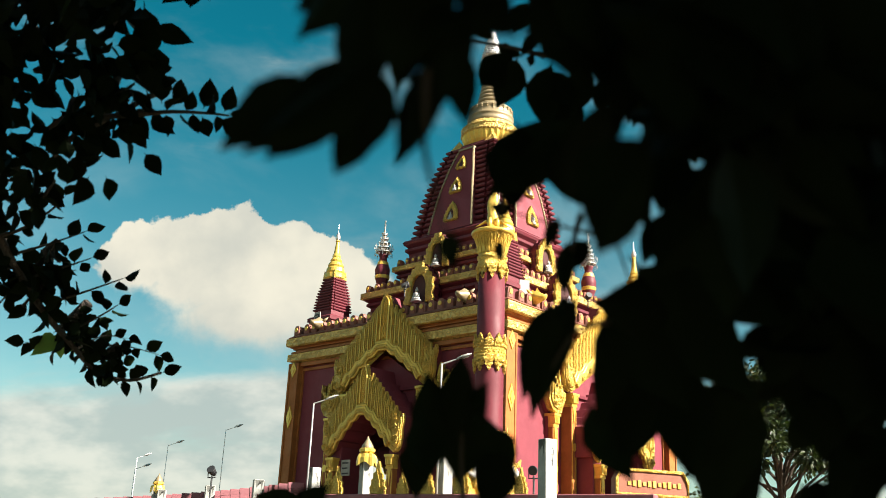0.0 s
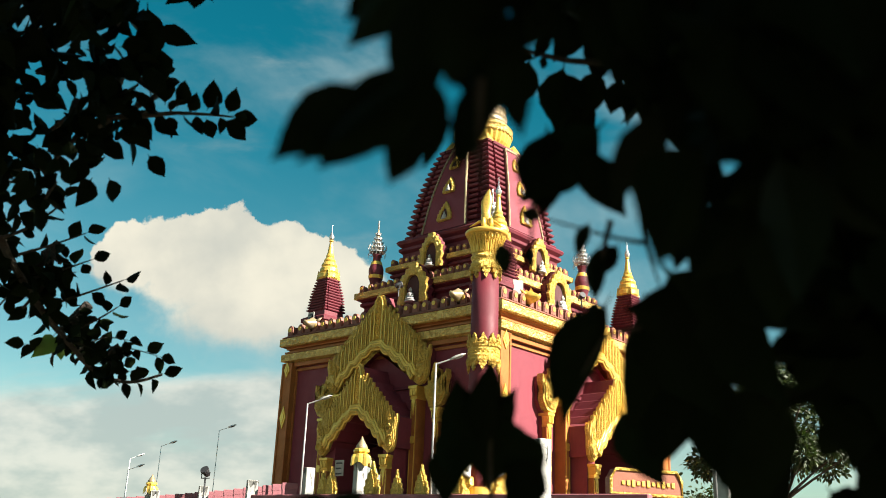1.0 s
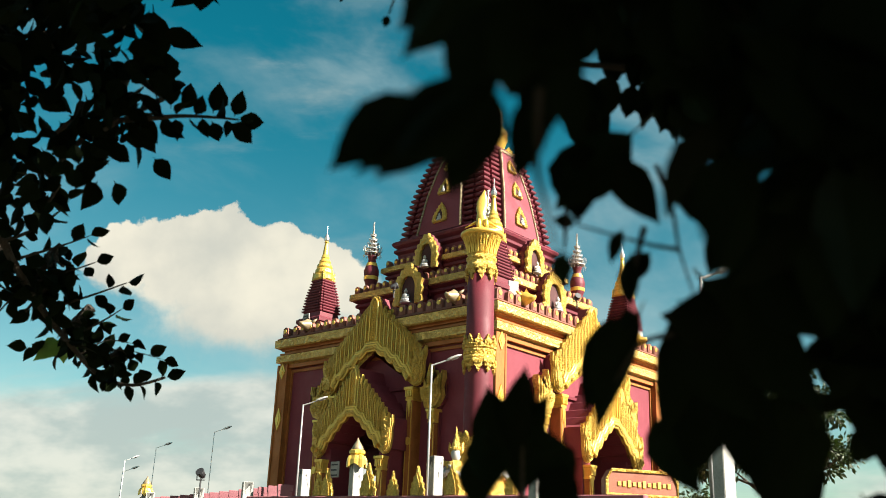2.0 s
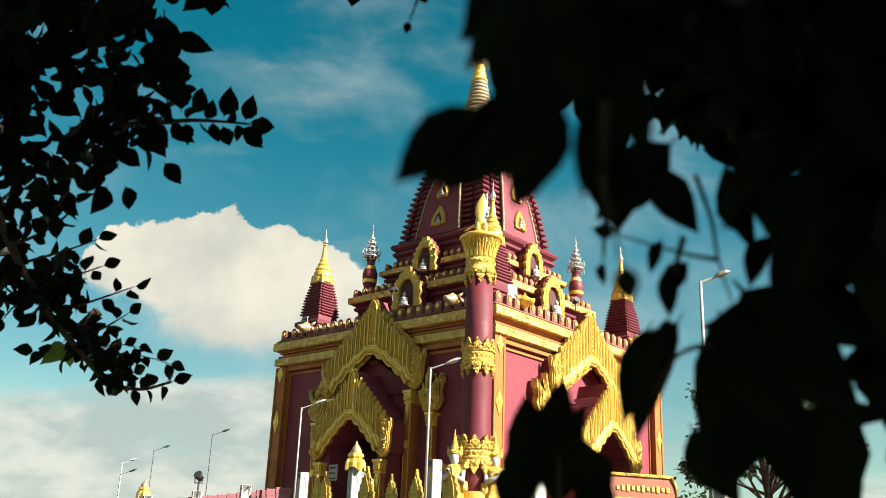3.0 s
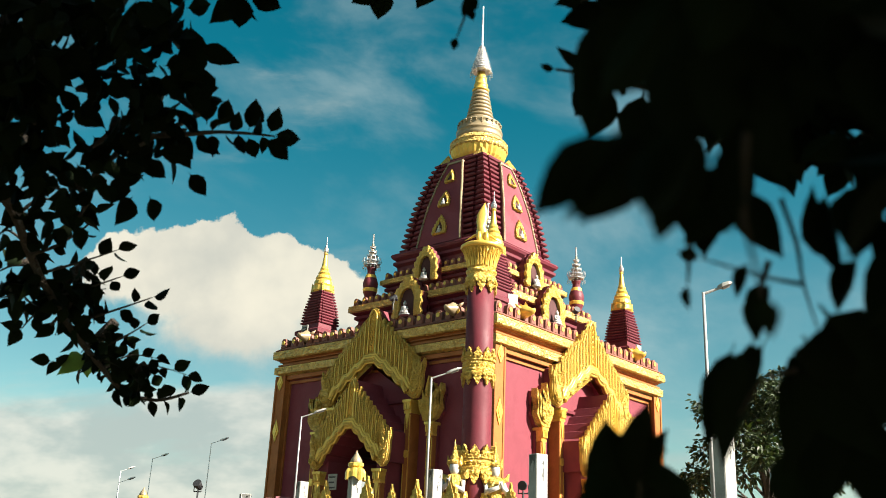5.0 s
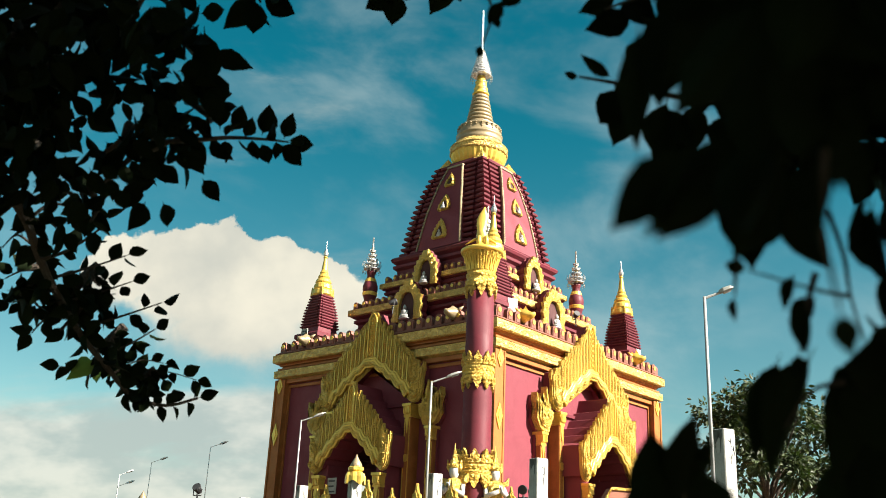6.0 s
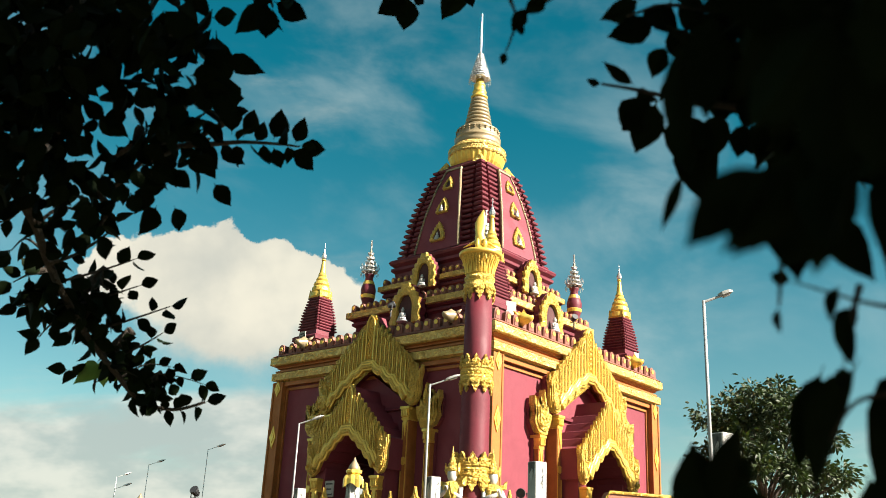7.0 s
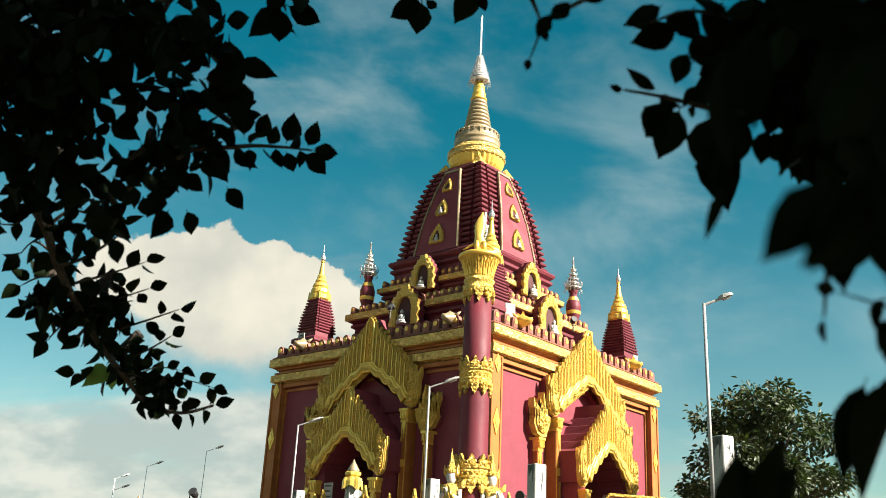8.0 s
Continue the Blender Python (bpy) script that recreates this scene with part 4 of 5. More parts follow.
def column(at):
    ob = thing("column", "tall maroon column with gold capital and crown bands", "column", at=at)
    part("shaft", lathe(((0.44, 2.4), (0.43, 4.0), (0.415, 8.0), (0.40, 10.3)), 40), RED, ob, smooth=True)
    bowl = ((0.41, 10.08), (0.46, 10.11), (0.46, 10.20), (0.43, 10.23), (0.43, 10.34), (0.47, 10.37), (0.47, 10.43), (0.43, 10.46), (0.415, 10.52), (0.43, 10.66), (0.47, 10.84), (0.545, 11.02), (0.60, 11.12))
    cap = part("capital", lathe(bowl, 40), CARVED, ob, "flared gold capital with lotus petals", True)
    part("capital_rim", lathe(((0.58, 11.10), (0.64, 11.12), (0.665, 11.17), (0.66, 11.22), (0.60, 11.26), (0.30, 11.30)), 40), GOLD, cap, smooth=True)
    part("pendant_leaf", petals(0.425, 10.14, 9, 0.46, 0.31, -1), CARVED, cap)
    fl = bmesh.new()
    for k in range(18):
        for wide, top in ((0.155, 1.0), (0.09, 0.82)):
            line = []
            for q in (-1.0, -0.9, -0.6, -0.3, 0.0, 0.3, 0.6, 0.9, 1.0):
                z = 10.54 + 0.55 * top * (1 - abs(q) ** 3.5)
                r = float(np.interp(z, [p[1] for p in bowl], [p[0] for p in bowl])) + 0.012
                a = 2 * math.pi * k / 18 + wide * q * (1.0 if abs(q) < 0.95 else 0.9)
                line.append((r * math.cos(a), r * math.sin(a), z))
            tube(line, 0.017, 4, fl)
    tagged(part("petal_relief", fl, GOLD, cap), kind="stuff")
    for z0, z1 in ((7.20, 7.66), (4.38, 4.82)):
        grow = 1.0 if z0 > 5 else 1.18
        b = part("crown_band", lathe([(r * grow, z) for r, z in ((0.42, z0), (0.46, z0 + 0.03), (0.445, z0 + 0.10), (0.48, z0 + 0.14), (0.48, z0 + 0.18), (0.445, z0 + 0.21), (0.445, z1 - 0.18), (0.48, z1 - 0.15), (0.48, z1 - 0.10), (0.45, z1 - 0.07), (0.46, z1), (0.42, z1 + 0.01))], 36), CARVED, ob, "gold crown-shaped band", True)
        studs = bmesh.new()
        for k in range(22):
            a = 2 * math.pi * k / 22
            bead(studs, 0.46 * grow * math.cos(a), 0.46 * grow * math.sin(a), (z0 + z1) / 2 + 0.02, 0.035)
        tagged(part("band_stud", studs, GOLD, b), kind="stuff")
        part("band_leaf", petals(0.44 * grow, z1 - 0.04, 10, 0.40, 0.29 * grow, 1), CARVED, b)
        part("band_leaf", petals(0.44 * grow, z0 + 0.08, 10, 0.40, 0.29 * grow, -1), CARVED, b)
    part("base", lathe(((0.75, 2.39), (0.75, 2.7), (0.65, 2.8), (0.66, 3.2), (0.52, 3.3), (0.5, 3.6)), 32), GOLD, ob)


COL = (5.65, -6.56, 0.0)
column(COL)


def bird_statue(at, turn):
    """Gold bird with folded wings and an upswept tail, as one plain piece."""
    bm = lathe(((0.34, 0.0), (0.36, 0.04), (0.26, 0.10), (0.22, 0.20)), 14)
    rings = []
    for z, w, d, lean in ((0.10, 0.20, 0.16, 0.05), (0.30, 0.25, 0.20, 0.02), (0.46, 0.23, 0.18, -0.02), (0.60, 0.17, 0.13, -0.06), (0.78, 0.21, 0.09, -0.05), (0.98, 0.22, 0.07, -0.03), (1.16, 0.16, 0.05, 0.0), (1.30, 0.08, 0.035, 0.03), (1.42, 0.01, 0.01, 0.06)):
        rings.append([(lean + w * math.cos(t), d * math.sin(t), z) for t in (2 * math.pi * k / 14 for k in range(14))])
    loft(bm, rings)
    for sgn in (-1, 1):
        loft(bm, [[(sgn * x, y + t * dy, z + t * dz) for dy, dz in ((-1, 0), (0, 0.6), (1, 0), (0, -0.6))] for x, y, z, t in ((0.12, 0, 0.36, 0.10), (0.34, -0.02, 0.30, 0.09), (0.52, -0.04, 0.20, 0.06), (0.70, -0.04, 0.12, 0.015))])
        tube([(0.12 * sgn, -0.14, 0.0), (0.15 * sgn, -0.18, 0.24), (0.14 * sgn, -0.2, 0.40)], [0.09, 0.11, 0.06], 7, bm)
    ob = part("bird_statue", bm, GOLD, None, smooth=True)
    ob.matrix_basis = pose(*at, 0, 0, turn) @ Matrix.Diagonal((0.78, 0.78, 1.0, 1))
    tagged(ob, "gold bird statue with raised tail on the column", "statue")


bird_statue((COL[0], COL[1], 11.29), 40)


def guardian(at, turn):
    """Crowned kneeling figure with joined arms, gilded with pale face and arms, as one plain piece."""
    bm = lathe(((0.30, 0.0), (0.38, 0.3), (0.34, 0.7), (0.24, 0.95), (0.27, 1.20), (0.32, 1.42), (0.22, 1.52), (0.09, 1.56)), 14)
    lathe(((0.14, 1.82), (0.19, 1.85), (0.18, 1.92), (0.13, 1.96), (0.145, 2.02), (0.09, 2.08), (0.10, 2.14), (0.05, 2.22), (0.055, 2.27), (0.03, 2.36), (0.005, 2.52)), 14, bm=bm)
    for sgn in (-1, 1):
        slab([(sgn * 0.24, 1.38), (sgn * 0.48, 1.44), (sgn * 0.50, 1.66), (sgn * 0.40, 1.54), (sgn * 0.28, 1.54)], -0.08, 0.08, bm=bm)
        slab([(sgn * 0.14, 1.66), (sgn * 0.27, 1.84), (sgn * 0.25, 2.06), (sgn * 0.19, 1.94), (sgn * 0.13, 1.9)], -0.03, 0.05, bm=bm)
        slab([(sgn * 0.22, 0.7), (sgn * 0.50, 0.86), (sgn * 0.46, 1.08), (sgn * 0.30, 1.1)], -0.06, 0.06, bm=bm)
    for k in range(8):
        bead(bm, 0.18 * math.cos(k * 0.785), 0.18 * math.sin(k * 0.785), 1.90, 0.035)
    for k in range(11):
        a = math.pi * (0.1 + 0.08 * k)
        bead(bm, -0.22 * math.cos(a), -0.30 * math.sin(a), 1.44 - 0.10 * math.sin(a), 0.035)
    n0 = len(bm.faces)
    lathe(((0.07, 1.53), (0.12, 1.58), (0.155, 1.66), (0.16, 1.76), (0.14, 1.84)), 14, bm=bm)
    for sgn in (-1, 1):
        tube([(sgn * 0.30, 0, 1.36), (sgn * 0.40, -0.14, 1.10), (sgn * 0.06, -0.40, 1.24), (sgn * 0.02, -0.42, 1.40)], [0.10, 0.085, 0.06, 0.04], 8, bm)
    for f in list(bm.faces)[n0:]:
        f.material_index = 1
    ob = part("guardian_statue", bm, (CARVED, STATUE), None, smooth=True)
    ob.matrix_basis = pose(*at, 0, 0, turn) @ Matrix.Diagonal((0.86, 0.86, 1.0, 1))
    tagged(ob, "gilded crowned guardian statue with a pale face beside the column", "statue", "guardian statues at the column")


side2 = Vector((0.76, 0.65, 0)).normalized()
for s, back in ((-0.60, 0.15), (0.55, -0.15)):
    p = Vector(COL) + side2 * s + Vector((0.65, -0.76, 0)) * (0.42 + back)
    guardian((p.x, p.y, 2.76), 40 + (-25 if s < 0 else 25))
    ped = part("pedestal", boxes((-0.34, 0.34, -0.34, 0.34, 0, 0.37), bevel=0.02), OCHRE, None)
    ped.matrix_basis = pose(p.x, p.y, 2.395, 0, 0, 40)
    tagged(ped, "low ochre pedestal under a gilded statue", "pedestal", "statue pedestals")


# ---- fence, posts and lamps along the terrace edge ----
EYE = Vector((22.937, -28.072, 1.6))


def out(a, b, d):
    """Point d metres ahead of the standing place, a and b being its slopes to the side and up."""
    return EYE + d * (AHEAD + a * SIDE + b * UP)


def post(at, top=3.8, w=0.27, turn=20):
    ob = thing("fence_post", "square white fence post with dark weather stains", "post", "white fence posts", at=(at[0], at[1], 2.4), turn=turn)
    h = top - 2.4
    part("pillar", boxes((-w / 2, w / 2, -w / 2, w / 2, -0.01, h), bevel=0.012), WHITE, ob)
    rng_post = random.Random(int(at[0] * 100))
    for k in range(3):
        x, z = rng_post.uniform(-0.05, 0.03), h - 0.16 - 0.11 * k
        line = [(x, -w / 2 - 0.002, z), (x + rng_post.uniform(0.01, 0.05), -w / 2 - 0.002, z - 0.02), (x + rng_post.uniform(0.02, 0.07), -w / 2 - 0.002, z + 0.04), (x + rng_post.uniform(0.03, 0.06), -w / 2 - 0.002, z - 0.09)]
        part("scratch", tube(line, 0.0045, 4), BLACK, ob, "dark scratched mark").matrix_basis = pose(0, 0, 0, 0, 0, 90)
    part("stain", slab([(w * 0.05 * q + 0.02 * math.sin(q * 2.1), h - 0.03 - 0.012 * q * q) for q in (-5, -4, -2, 0, 3, 5)] + [(w * 0.4, h - 0.012), (-w * 0.4, h - 0.012)], -w / 2 - 0.003, -w / 2 + 0.001), STAIN, ob, "grey mould stain")
    return ob


def street_lamp(at, base, top, reach=0.75, turn=40.2, slim=1.0):
    ob = thing("street_lamp", "slim galvanised street lamp with a flat head", "street lamp", "street lamps along the fence", at=(at[0], at[1], base), turn=turn)
    h = top - base - 0.28
    part("pole", tube([(0, 0, -0.01), (0, 0, h * 0.5), (0, 0, h)], [0.036 * slim, 0.032 * slim, 0.028 * slim], 8), PALE if slim < 0.7 else STEEL, ob, smooth=True)
    part("arm", tube([(0, 0, h - 0.02), (reach * 0.62, 0, h + 0.20 * reach)], [0.026 * slim, 0.022 * slim], 7), PALE if slim < 0.7 else STEEL, ob)
    head = part("lamp_head", loft(bmesh.new(), [[(x, -w, z), (x, w, z), (x, w * 0.8, z + t * 0.7), (x, -w * 0.8, z + t * 0.7)] for x, w, z, t in ((reach * 0.58, 0.04, h + 0.16 * reach, 0.07), (reach * 0.70, 0.07, h + 0.21 * reach, 0.08), (reach * 0.95, 0.09, h + 0.31 * reach, 0.07), (reach * 1.12, 0.05, h + 0.38 * reach, 0.03))]), PALE if slim < 0.7 else WHITE, ob, "pale flat lamp head")
    part("lens", tube([(reach * 0.74, 0, h + 0.215 * reach), (reach * 1.0, 0, h + 0.325 * reach)], 0.03, 6), STEEL, head)
    return ob


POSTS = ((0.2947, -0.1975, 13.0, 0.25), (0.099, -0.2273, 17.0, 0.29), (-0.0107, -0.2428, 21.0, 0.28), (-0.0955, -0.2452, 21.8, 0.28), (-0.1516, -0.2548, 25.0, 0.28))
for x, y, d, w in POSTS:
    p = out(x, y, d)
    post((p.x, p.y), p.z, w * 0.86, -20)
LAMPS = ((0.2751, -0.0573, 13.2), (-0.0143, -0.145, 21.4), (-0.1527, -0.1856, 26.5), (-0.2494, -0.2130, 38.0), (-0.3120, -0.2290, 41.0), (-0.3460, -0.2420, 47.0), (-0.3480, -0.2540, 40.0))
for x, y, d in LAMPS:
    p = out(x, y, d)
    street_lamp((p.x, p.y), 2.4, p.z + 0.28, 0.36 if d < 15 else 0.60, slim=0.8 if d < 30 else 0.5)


def lotus_bud(at, turn):
    ob = thing("lotus_finial", "gold and cream lotus bud with draped cloth on a post", "finial", at=at, turn=turn)
    part("bud", lathe(((0.09, 0.16), (0.13, 0.20), (0.14, 0.25), (0.11, 0.31), (0.08, 0.36), (0.035, 0.43), (0.01, 0.50)), 16, flutes=8, depth=0.05), CREAM, ob, smooth=True)
    part("bud_ring", lathe(((0.14, 0.11), (0.18, 0.14), (0.18, 0.20), (0.14, 0.22)), 16, flutes=8, depth=0.06), GOLD, ob)
    cloth = bmesh.new()
    loft(cloth, [[((r + 0.015 * math.cos(a * 9)) * math.copysign(min(1, abs(math.cos(a)) * 1.25), math.cos(a)), (r + 0.015 * math.sin(a * 7)) * math.copysign(min(1, abs(math.sin(a)) * 1.25), math.sin(a)), z - (0.10 * math.sin(a * 2) ** 2 if z < 0 else 0)) for a in (2 * math.pi * k / 32 for k in range(32))] for r, z in ((0.10, 0.12), (0.17, 0.08), (0.20, 0.0), (0.205, -0.10))], cap=False)
    part("cloth", cloth, GOLD, ob, "yellow draped cloth")


p = out(-0.0955, -0.2452, 21.8)
lotus_bud((p.x, p.y, p.z), 30)


def leaf_finial(at, s, turn):
    bm = slab([(x * 0.5 * s, z * s) for x, z in ((-0.55, 0), (0.55, 0), (0.62, 0.25), (0.48, 0.32), (0.50, 0.5), (0.34, 0.55), (0.34, 0.72), (0.16, 0.78), (0, 1.15), (-0.16, 0.78), (-0.34, 0.72), (-0.34, 0.55), (-0.50, 0.5), (-0.48, 0.32), (-0.62, 0.25))], -0.09 * s, 0.09 * s)
    slab([(x * 0.33 * s, 0.05 * s + z * 0.75 * s) for x, z in ((-0.55, 0), (0.55, 0), (0.45, 0.5), (0, 1.1), (-0.45, 0.5))], -0.14 * s, 0.14 * s, bm=bm)
    ob = part("leaf_finial", bm, CARVED, None)
    ob.matrix_basis = pose(*at, 0, 0, turn)
    tagged(ob, "carved gold leaf-shaped finial on the terrace wall", "finial", "gold leaf finials on the fence")


fence = thing("low_wall", "low maroon wall along the terrace edge", "wall", kind="structure")
a, b = out(-0.175, -0.262, 22.5), out(0.16, -0.262, 18.5)
mid = (a + b) / 2
turn = math.degrees(math.atan2(b.y - a.y, b.x - a.x))
w = part("wall", boxes((-(b - a).length / 2 - 1, (b - a).length / 2 + 1, -0.12, 0.12, 0, 0.55), bevel=0.02), PINK, fence)
fence.matrix_basis = pose(mid.x, mid.y, 2.395, 0, 0, turn)
for k, (x, y, d) in enumerate(((-0.1265, -0.2619, 22.2), (-0.1134, -0.2643, 22.2), (-0.0716, -0.2595, 21.6), (-0.0465, -0.2643, 21.2), (-0.0233, -0.2619, 20.8), (0.0095, -0.2655, 20.2), (0.0692, -0.2667, 19.4))):
    p = out(x, y, d)
    foot = a + (b - a) * max(0.0, min(1.0, (p - a).dot(b - a) / (b - a).length_squared))
    leaf_finial((foot.x, foot.y, 2.94), 0.48 + 0.08 * (k % 3), turn)


def rail_panel(at, turn):
    """Short stepped baluster, pink with white courses."""
    ob = thing("baluster", "pink and white striped stepped baluster", "baluster", "striped balusters along the terrace", at=at, turn=turn)
    for k in range(6):
        wd = 0.19 - 0.012 * (k % 2) + (0.03 if k == 5 else 0)
        part("course", boxes((-wd, wd, -0.12, 0.12, 0.17 * k - 0.005, 0.17 * k + 0.172), bevel=0.01), WHITE if k in (1, 3) else PINK, ob)


for k in range(26):
    d = 25.2 + 0.62 * k
    p = out(-0.172 - 0.0105 * k, -0.262, d)
    rail_panel((p.x, p.y, 2.395), 55)
for k in range(3):
    p = out(-0.212 - 0.052 * k, -0.262, 26.5 + 3.2 * k)
    post((p.x, p.y), 3.55, 0.30, 60)
p = out(-0.3222, -0.270, 33.0)
lotus_bud((p.x, p.y, 3.62), 10)
post((p.x, p.y), 3.63, 0.34, 55)
p = out(-0.2631, -0.262, 27.0)
floodlight((p.x, p.y, 2.395), 20, -35, 1.25, 0.62)
p = out(0.0823, -0.262, 20.0)
floodlight((p.x, p.y, 2.395), 20, 10, 0.98, 0.5)

# painted name board of the temple: gold raised script that cannot be read
p = out(0.2053, -0.2888, 20.0)
board = thing("name_board", "terracotta name board with gold border and raised script", "sign", at=(p.x, p.y, p.z), turn=58)
w, h = 0.86, 0.52
shape = [(-w, 0), (w, 0), (w, h * 0.62), (w * 0.86, h), (-w * 0.86, h), (-w, h * 0.62)]
part("board", slab(shape, -0.10, 0.10), TERRACOTTA, board)
rim = [(x * 0.97, -0.115, 0.015 + z * 0.97) for x, z in shape] + [(-w * 0.97, -0.115, 0.015)]
part("border", tube(rim, 0.035, 6), CARVED, board, "carved gold border")
part("leg", boxes((-w * 0.7, w * 0.7, -0.08, 0.08, 2.395 - p.z, 0.01)), TERRACOTTA, board)
for k in range(11):
    x = -w * 0.68 + k * w * 0.136
    hh = 0.085 + 0.03 * ((k * 7) % 3)
    part("script_bar", boxes((x, x + w * 0.09, -0.125, -0.098, h * 0.46 - hh / 2, h * 0.46 + hh / 2), bevel=0.008), GOLD, board)


# ---- leaves and trees ----
def leaf_bm(bm, m, length, width, fold=0.25, curl=0.2):
    """One pointed oval leaf with a short stalk, folded at its midrib."""
    rows = ((0.00, 0.02), (0.10, 0.05), (0.22, 0.62), (0.42, 1.0), (0.62, 0.86), (0.80, 0.50), (0.92, 0.16), (1.0, 0.0))
    mid, le, ri = [], [], []
    for t, w in rows:
        y, z = t * length, -curl * length * t * t
        mid.append(bm.verts.new(m @ Vector((0, y, z))))
        if w > 0:
            x = w * width / 2
            le.append(bm.verts.new(m @ Vector((-x, y, z + fold * x))))
            ri.append(bm.verts.new(m @ Vector((x, y, z + fold * x))))
    for i in range(len(rows) - 2):
        bm.faces.new((mid[i], ri[i], ri[i + 1], mid[i + 1]))
        bm.faces.new((le[i], mid[i], mid[i + 1], le[i + 1]))
    bm.faces.new((mid[-2], ri[-1], mid[-1])), bm.faces.new((le[-1], mid[-2], mid[-1]))


def leaf_meshes(count, material, length, slim):
    made = []
    for k in range(count):
        bm = bmesh.new()
        leaf_bm(bm, Matrix(), length, length * slim * random.uniform(0.85, 1.15), random.uniform(0.1, 0.5), random.uniform(0.0, 0.45))
        mesh = bpy.data.meshes.new("leaf")
        bm.to_mesh(mesh)
        bm.free()
        mesh.materials.append(material)
        for f in mesh.polygons:
            f.use_smooth = True
        made.append(mesh)
    return made


def leaf_turn(way, roll, s):
    """Leaf pose turn: its length along way, its face rolled about it."""
    y = Vector(way).normalized()
    z = (AHEAD - y * y.dot(AHEAD)).normalized()
    x = y.cross(z)
    m = Matrix((x, y, z)).transposed().to_4x4()
    return m @ Matrix.Rotation(roll, 4, "Y") @ Matrix.Scale(s, 4)


def far_tree(at, trunk_h, radius, height, leaves, seed):
    """Broadleaf tree: tapered trunk, forking limbs and a crown of leaf sprays with gaps."""
    rng = random.Random(seed)
    ob = thing("tree", "dark green broadleaf tree with an open crown", "tree", at=at)
    part("trunk", tube([(0, 0, -0.02), (0.06, 0.03, trunk_h * 0.5), (0.0, 0.05, trunk_h), (0.1, 0, trunk_h + height * 0.5)], [0.20, 0.16, 0.13, 0.05], 9), BARK, ob)
    tips = []
    for k in range(70):
        a, e = rng.uniform(0, 6.28), rng.uniform(-0.35, 1.35)
        r = rng.uniform(0.55, 1.0)
        tip = Vector((radius * r * math.cos(a) * math.cos(e), radius * r * math.sin(a) * math.cos(e), trunk_h + height * 0.42 + height * 0.58 * r * math.sin(e)))
        start = Vector((0.03, 0.02, trunk_h * rng.uniform(0.7, 1.0) + rng.uniform(0, 0.3) * height))
        bend = start.lerp(tip, 0.5) + Vector((0, 0, rng.uniform(0, 0.3)))
        if k < 24:
            part("limb", tube([start, bend, tip], [0.06, 0.035, 0.012], 5), BARK, ob)
        tips.append(tip)
    bm = bmesh.new()
    per = leaves // len(tips)
    for tip in tips:
        for k in range(per):
            off = Vector((rng.gauss(0, 0.19), rng.gauss(0, 0.19), rng.gauss(0, 0.14)))
            way = (off.normalized() + Vector((0, 0, -0.5))).normalized() if off.length else Vector((0, 0, -1))
            leaf_bm(bm, Matrix.Translation(tip + off) @ leaf_turn(way, rng.uniform(0, 6.28), rng.uniform(0.7, 1.2)), 0.20, 0.088)
    crown = part("crown", bm, TREE_LEAF, ob, "dense small dark leaves")
    tagged(crown, kind="stuff")


p = out(0.3330, -0.2082, 30.0)
far_tree((p.x, p.y, 2.39), 0.9, 2.6, 4.9, 11500, 4)
p = out(0.2721, -0.2739, 33.0)
far_tree((p.x, p.y, 2.39), 0.5, 0.9, 1.5, 900, 9)


# ---- the tree that the camera stands under ----
shade = thing("shade_tree", "dark leafy tree with overhanging twigs close to the viewer", "tree", at=(26.2, -29.6, 0.0))
BASE = Vector((26.2, -29.6, 0.0))
rng = random.Random(11)
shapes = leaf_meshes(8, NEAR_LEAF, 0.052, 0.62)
single = [0]
rest = bmesh.new()


def hang_leaf(place, way, roll, s, alone=False):
    if alone and single[0] < 300:
        ob = link_mesh("leaf", rng.choice(shapes), shade)
        ob.matrix_basis = Matrix.Translation(place - BASE) @ leaf_turn(way, roll, s)
        single[0] += 1
    else:
        leaf_bm(rest, Matrix.Translation(place - BASE) @ leaf_turn(way, roll, s), 0.052, 0.032, rng.uniform(0.1, 0.5), rng.uniform(0, 0.45))


def view_way(angle, tilt=0.0):
    """Direction in the upright plane across the line of sight, angle from the side toward up."""
    return (SIDE * math.cos(angle) + UP * math.sin(angle) + AHEAD * tilt).normalized()


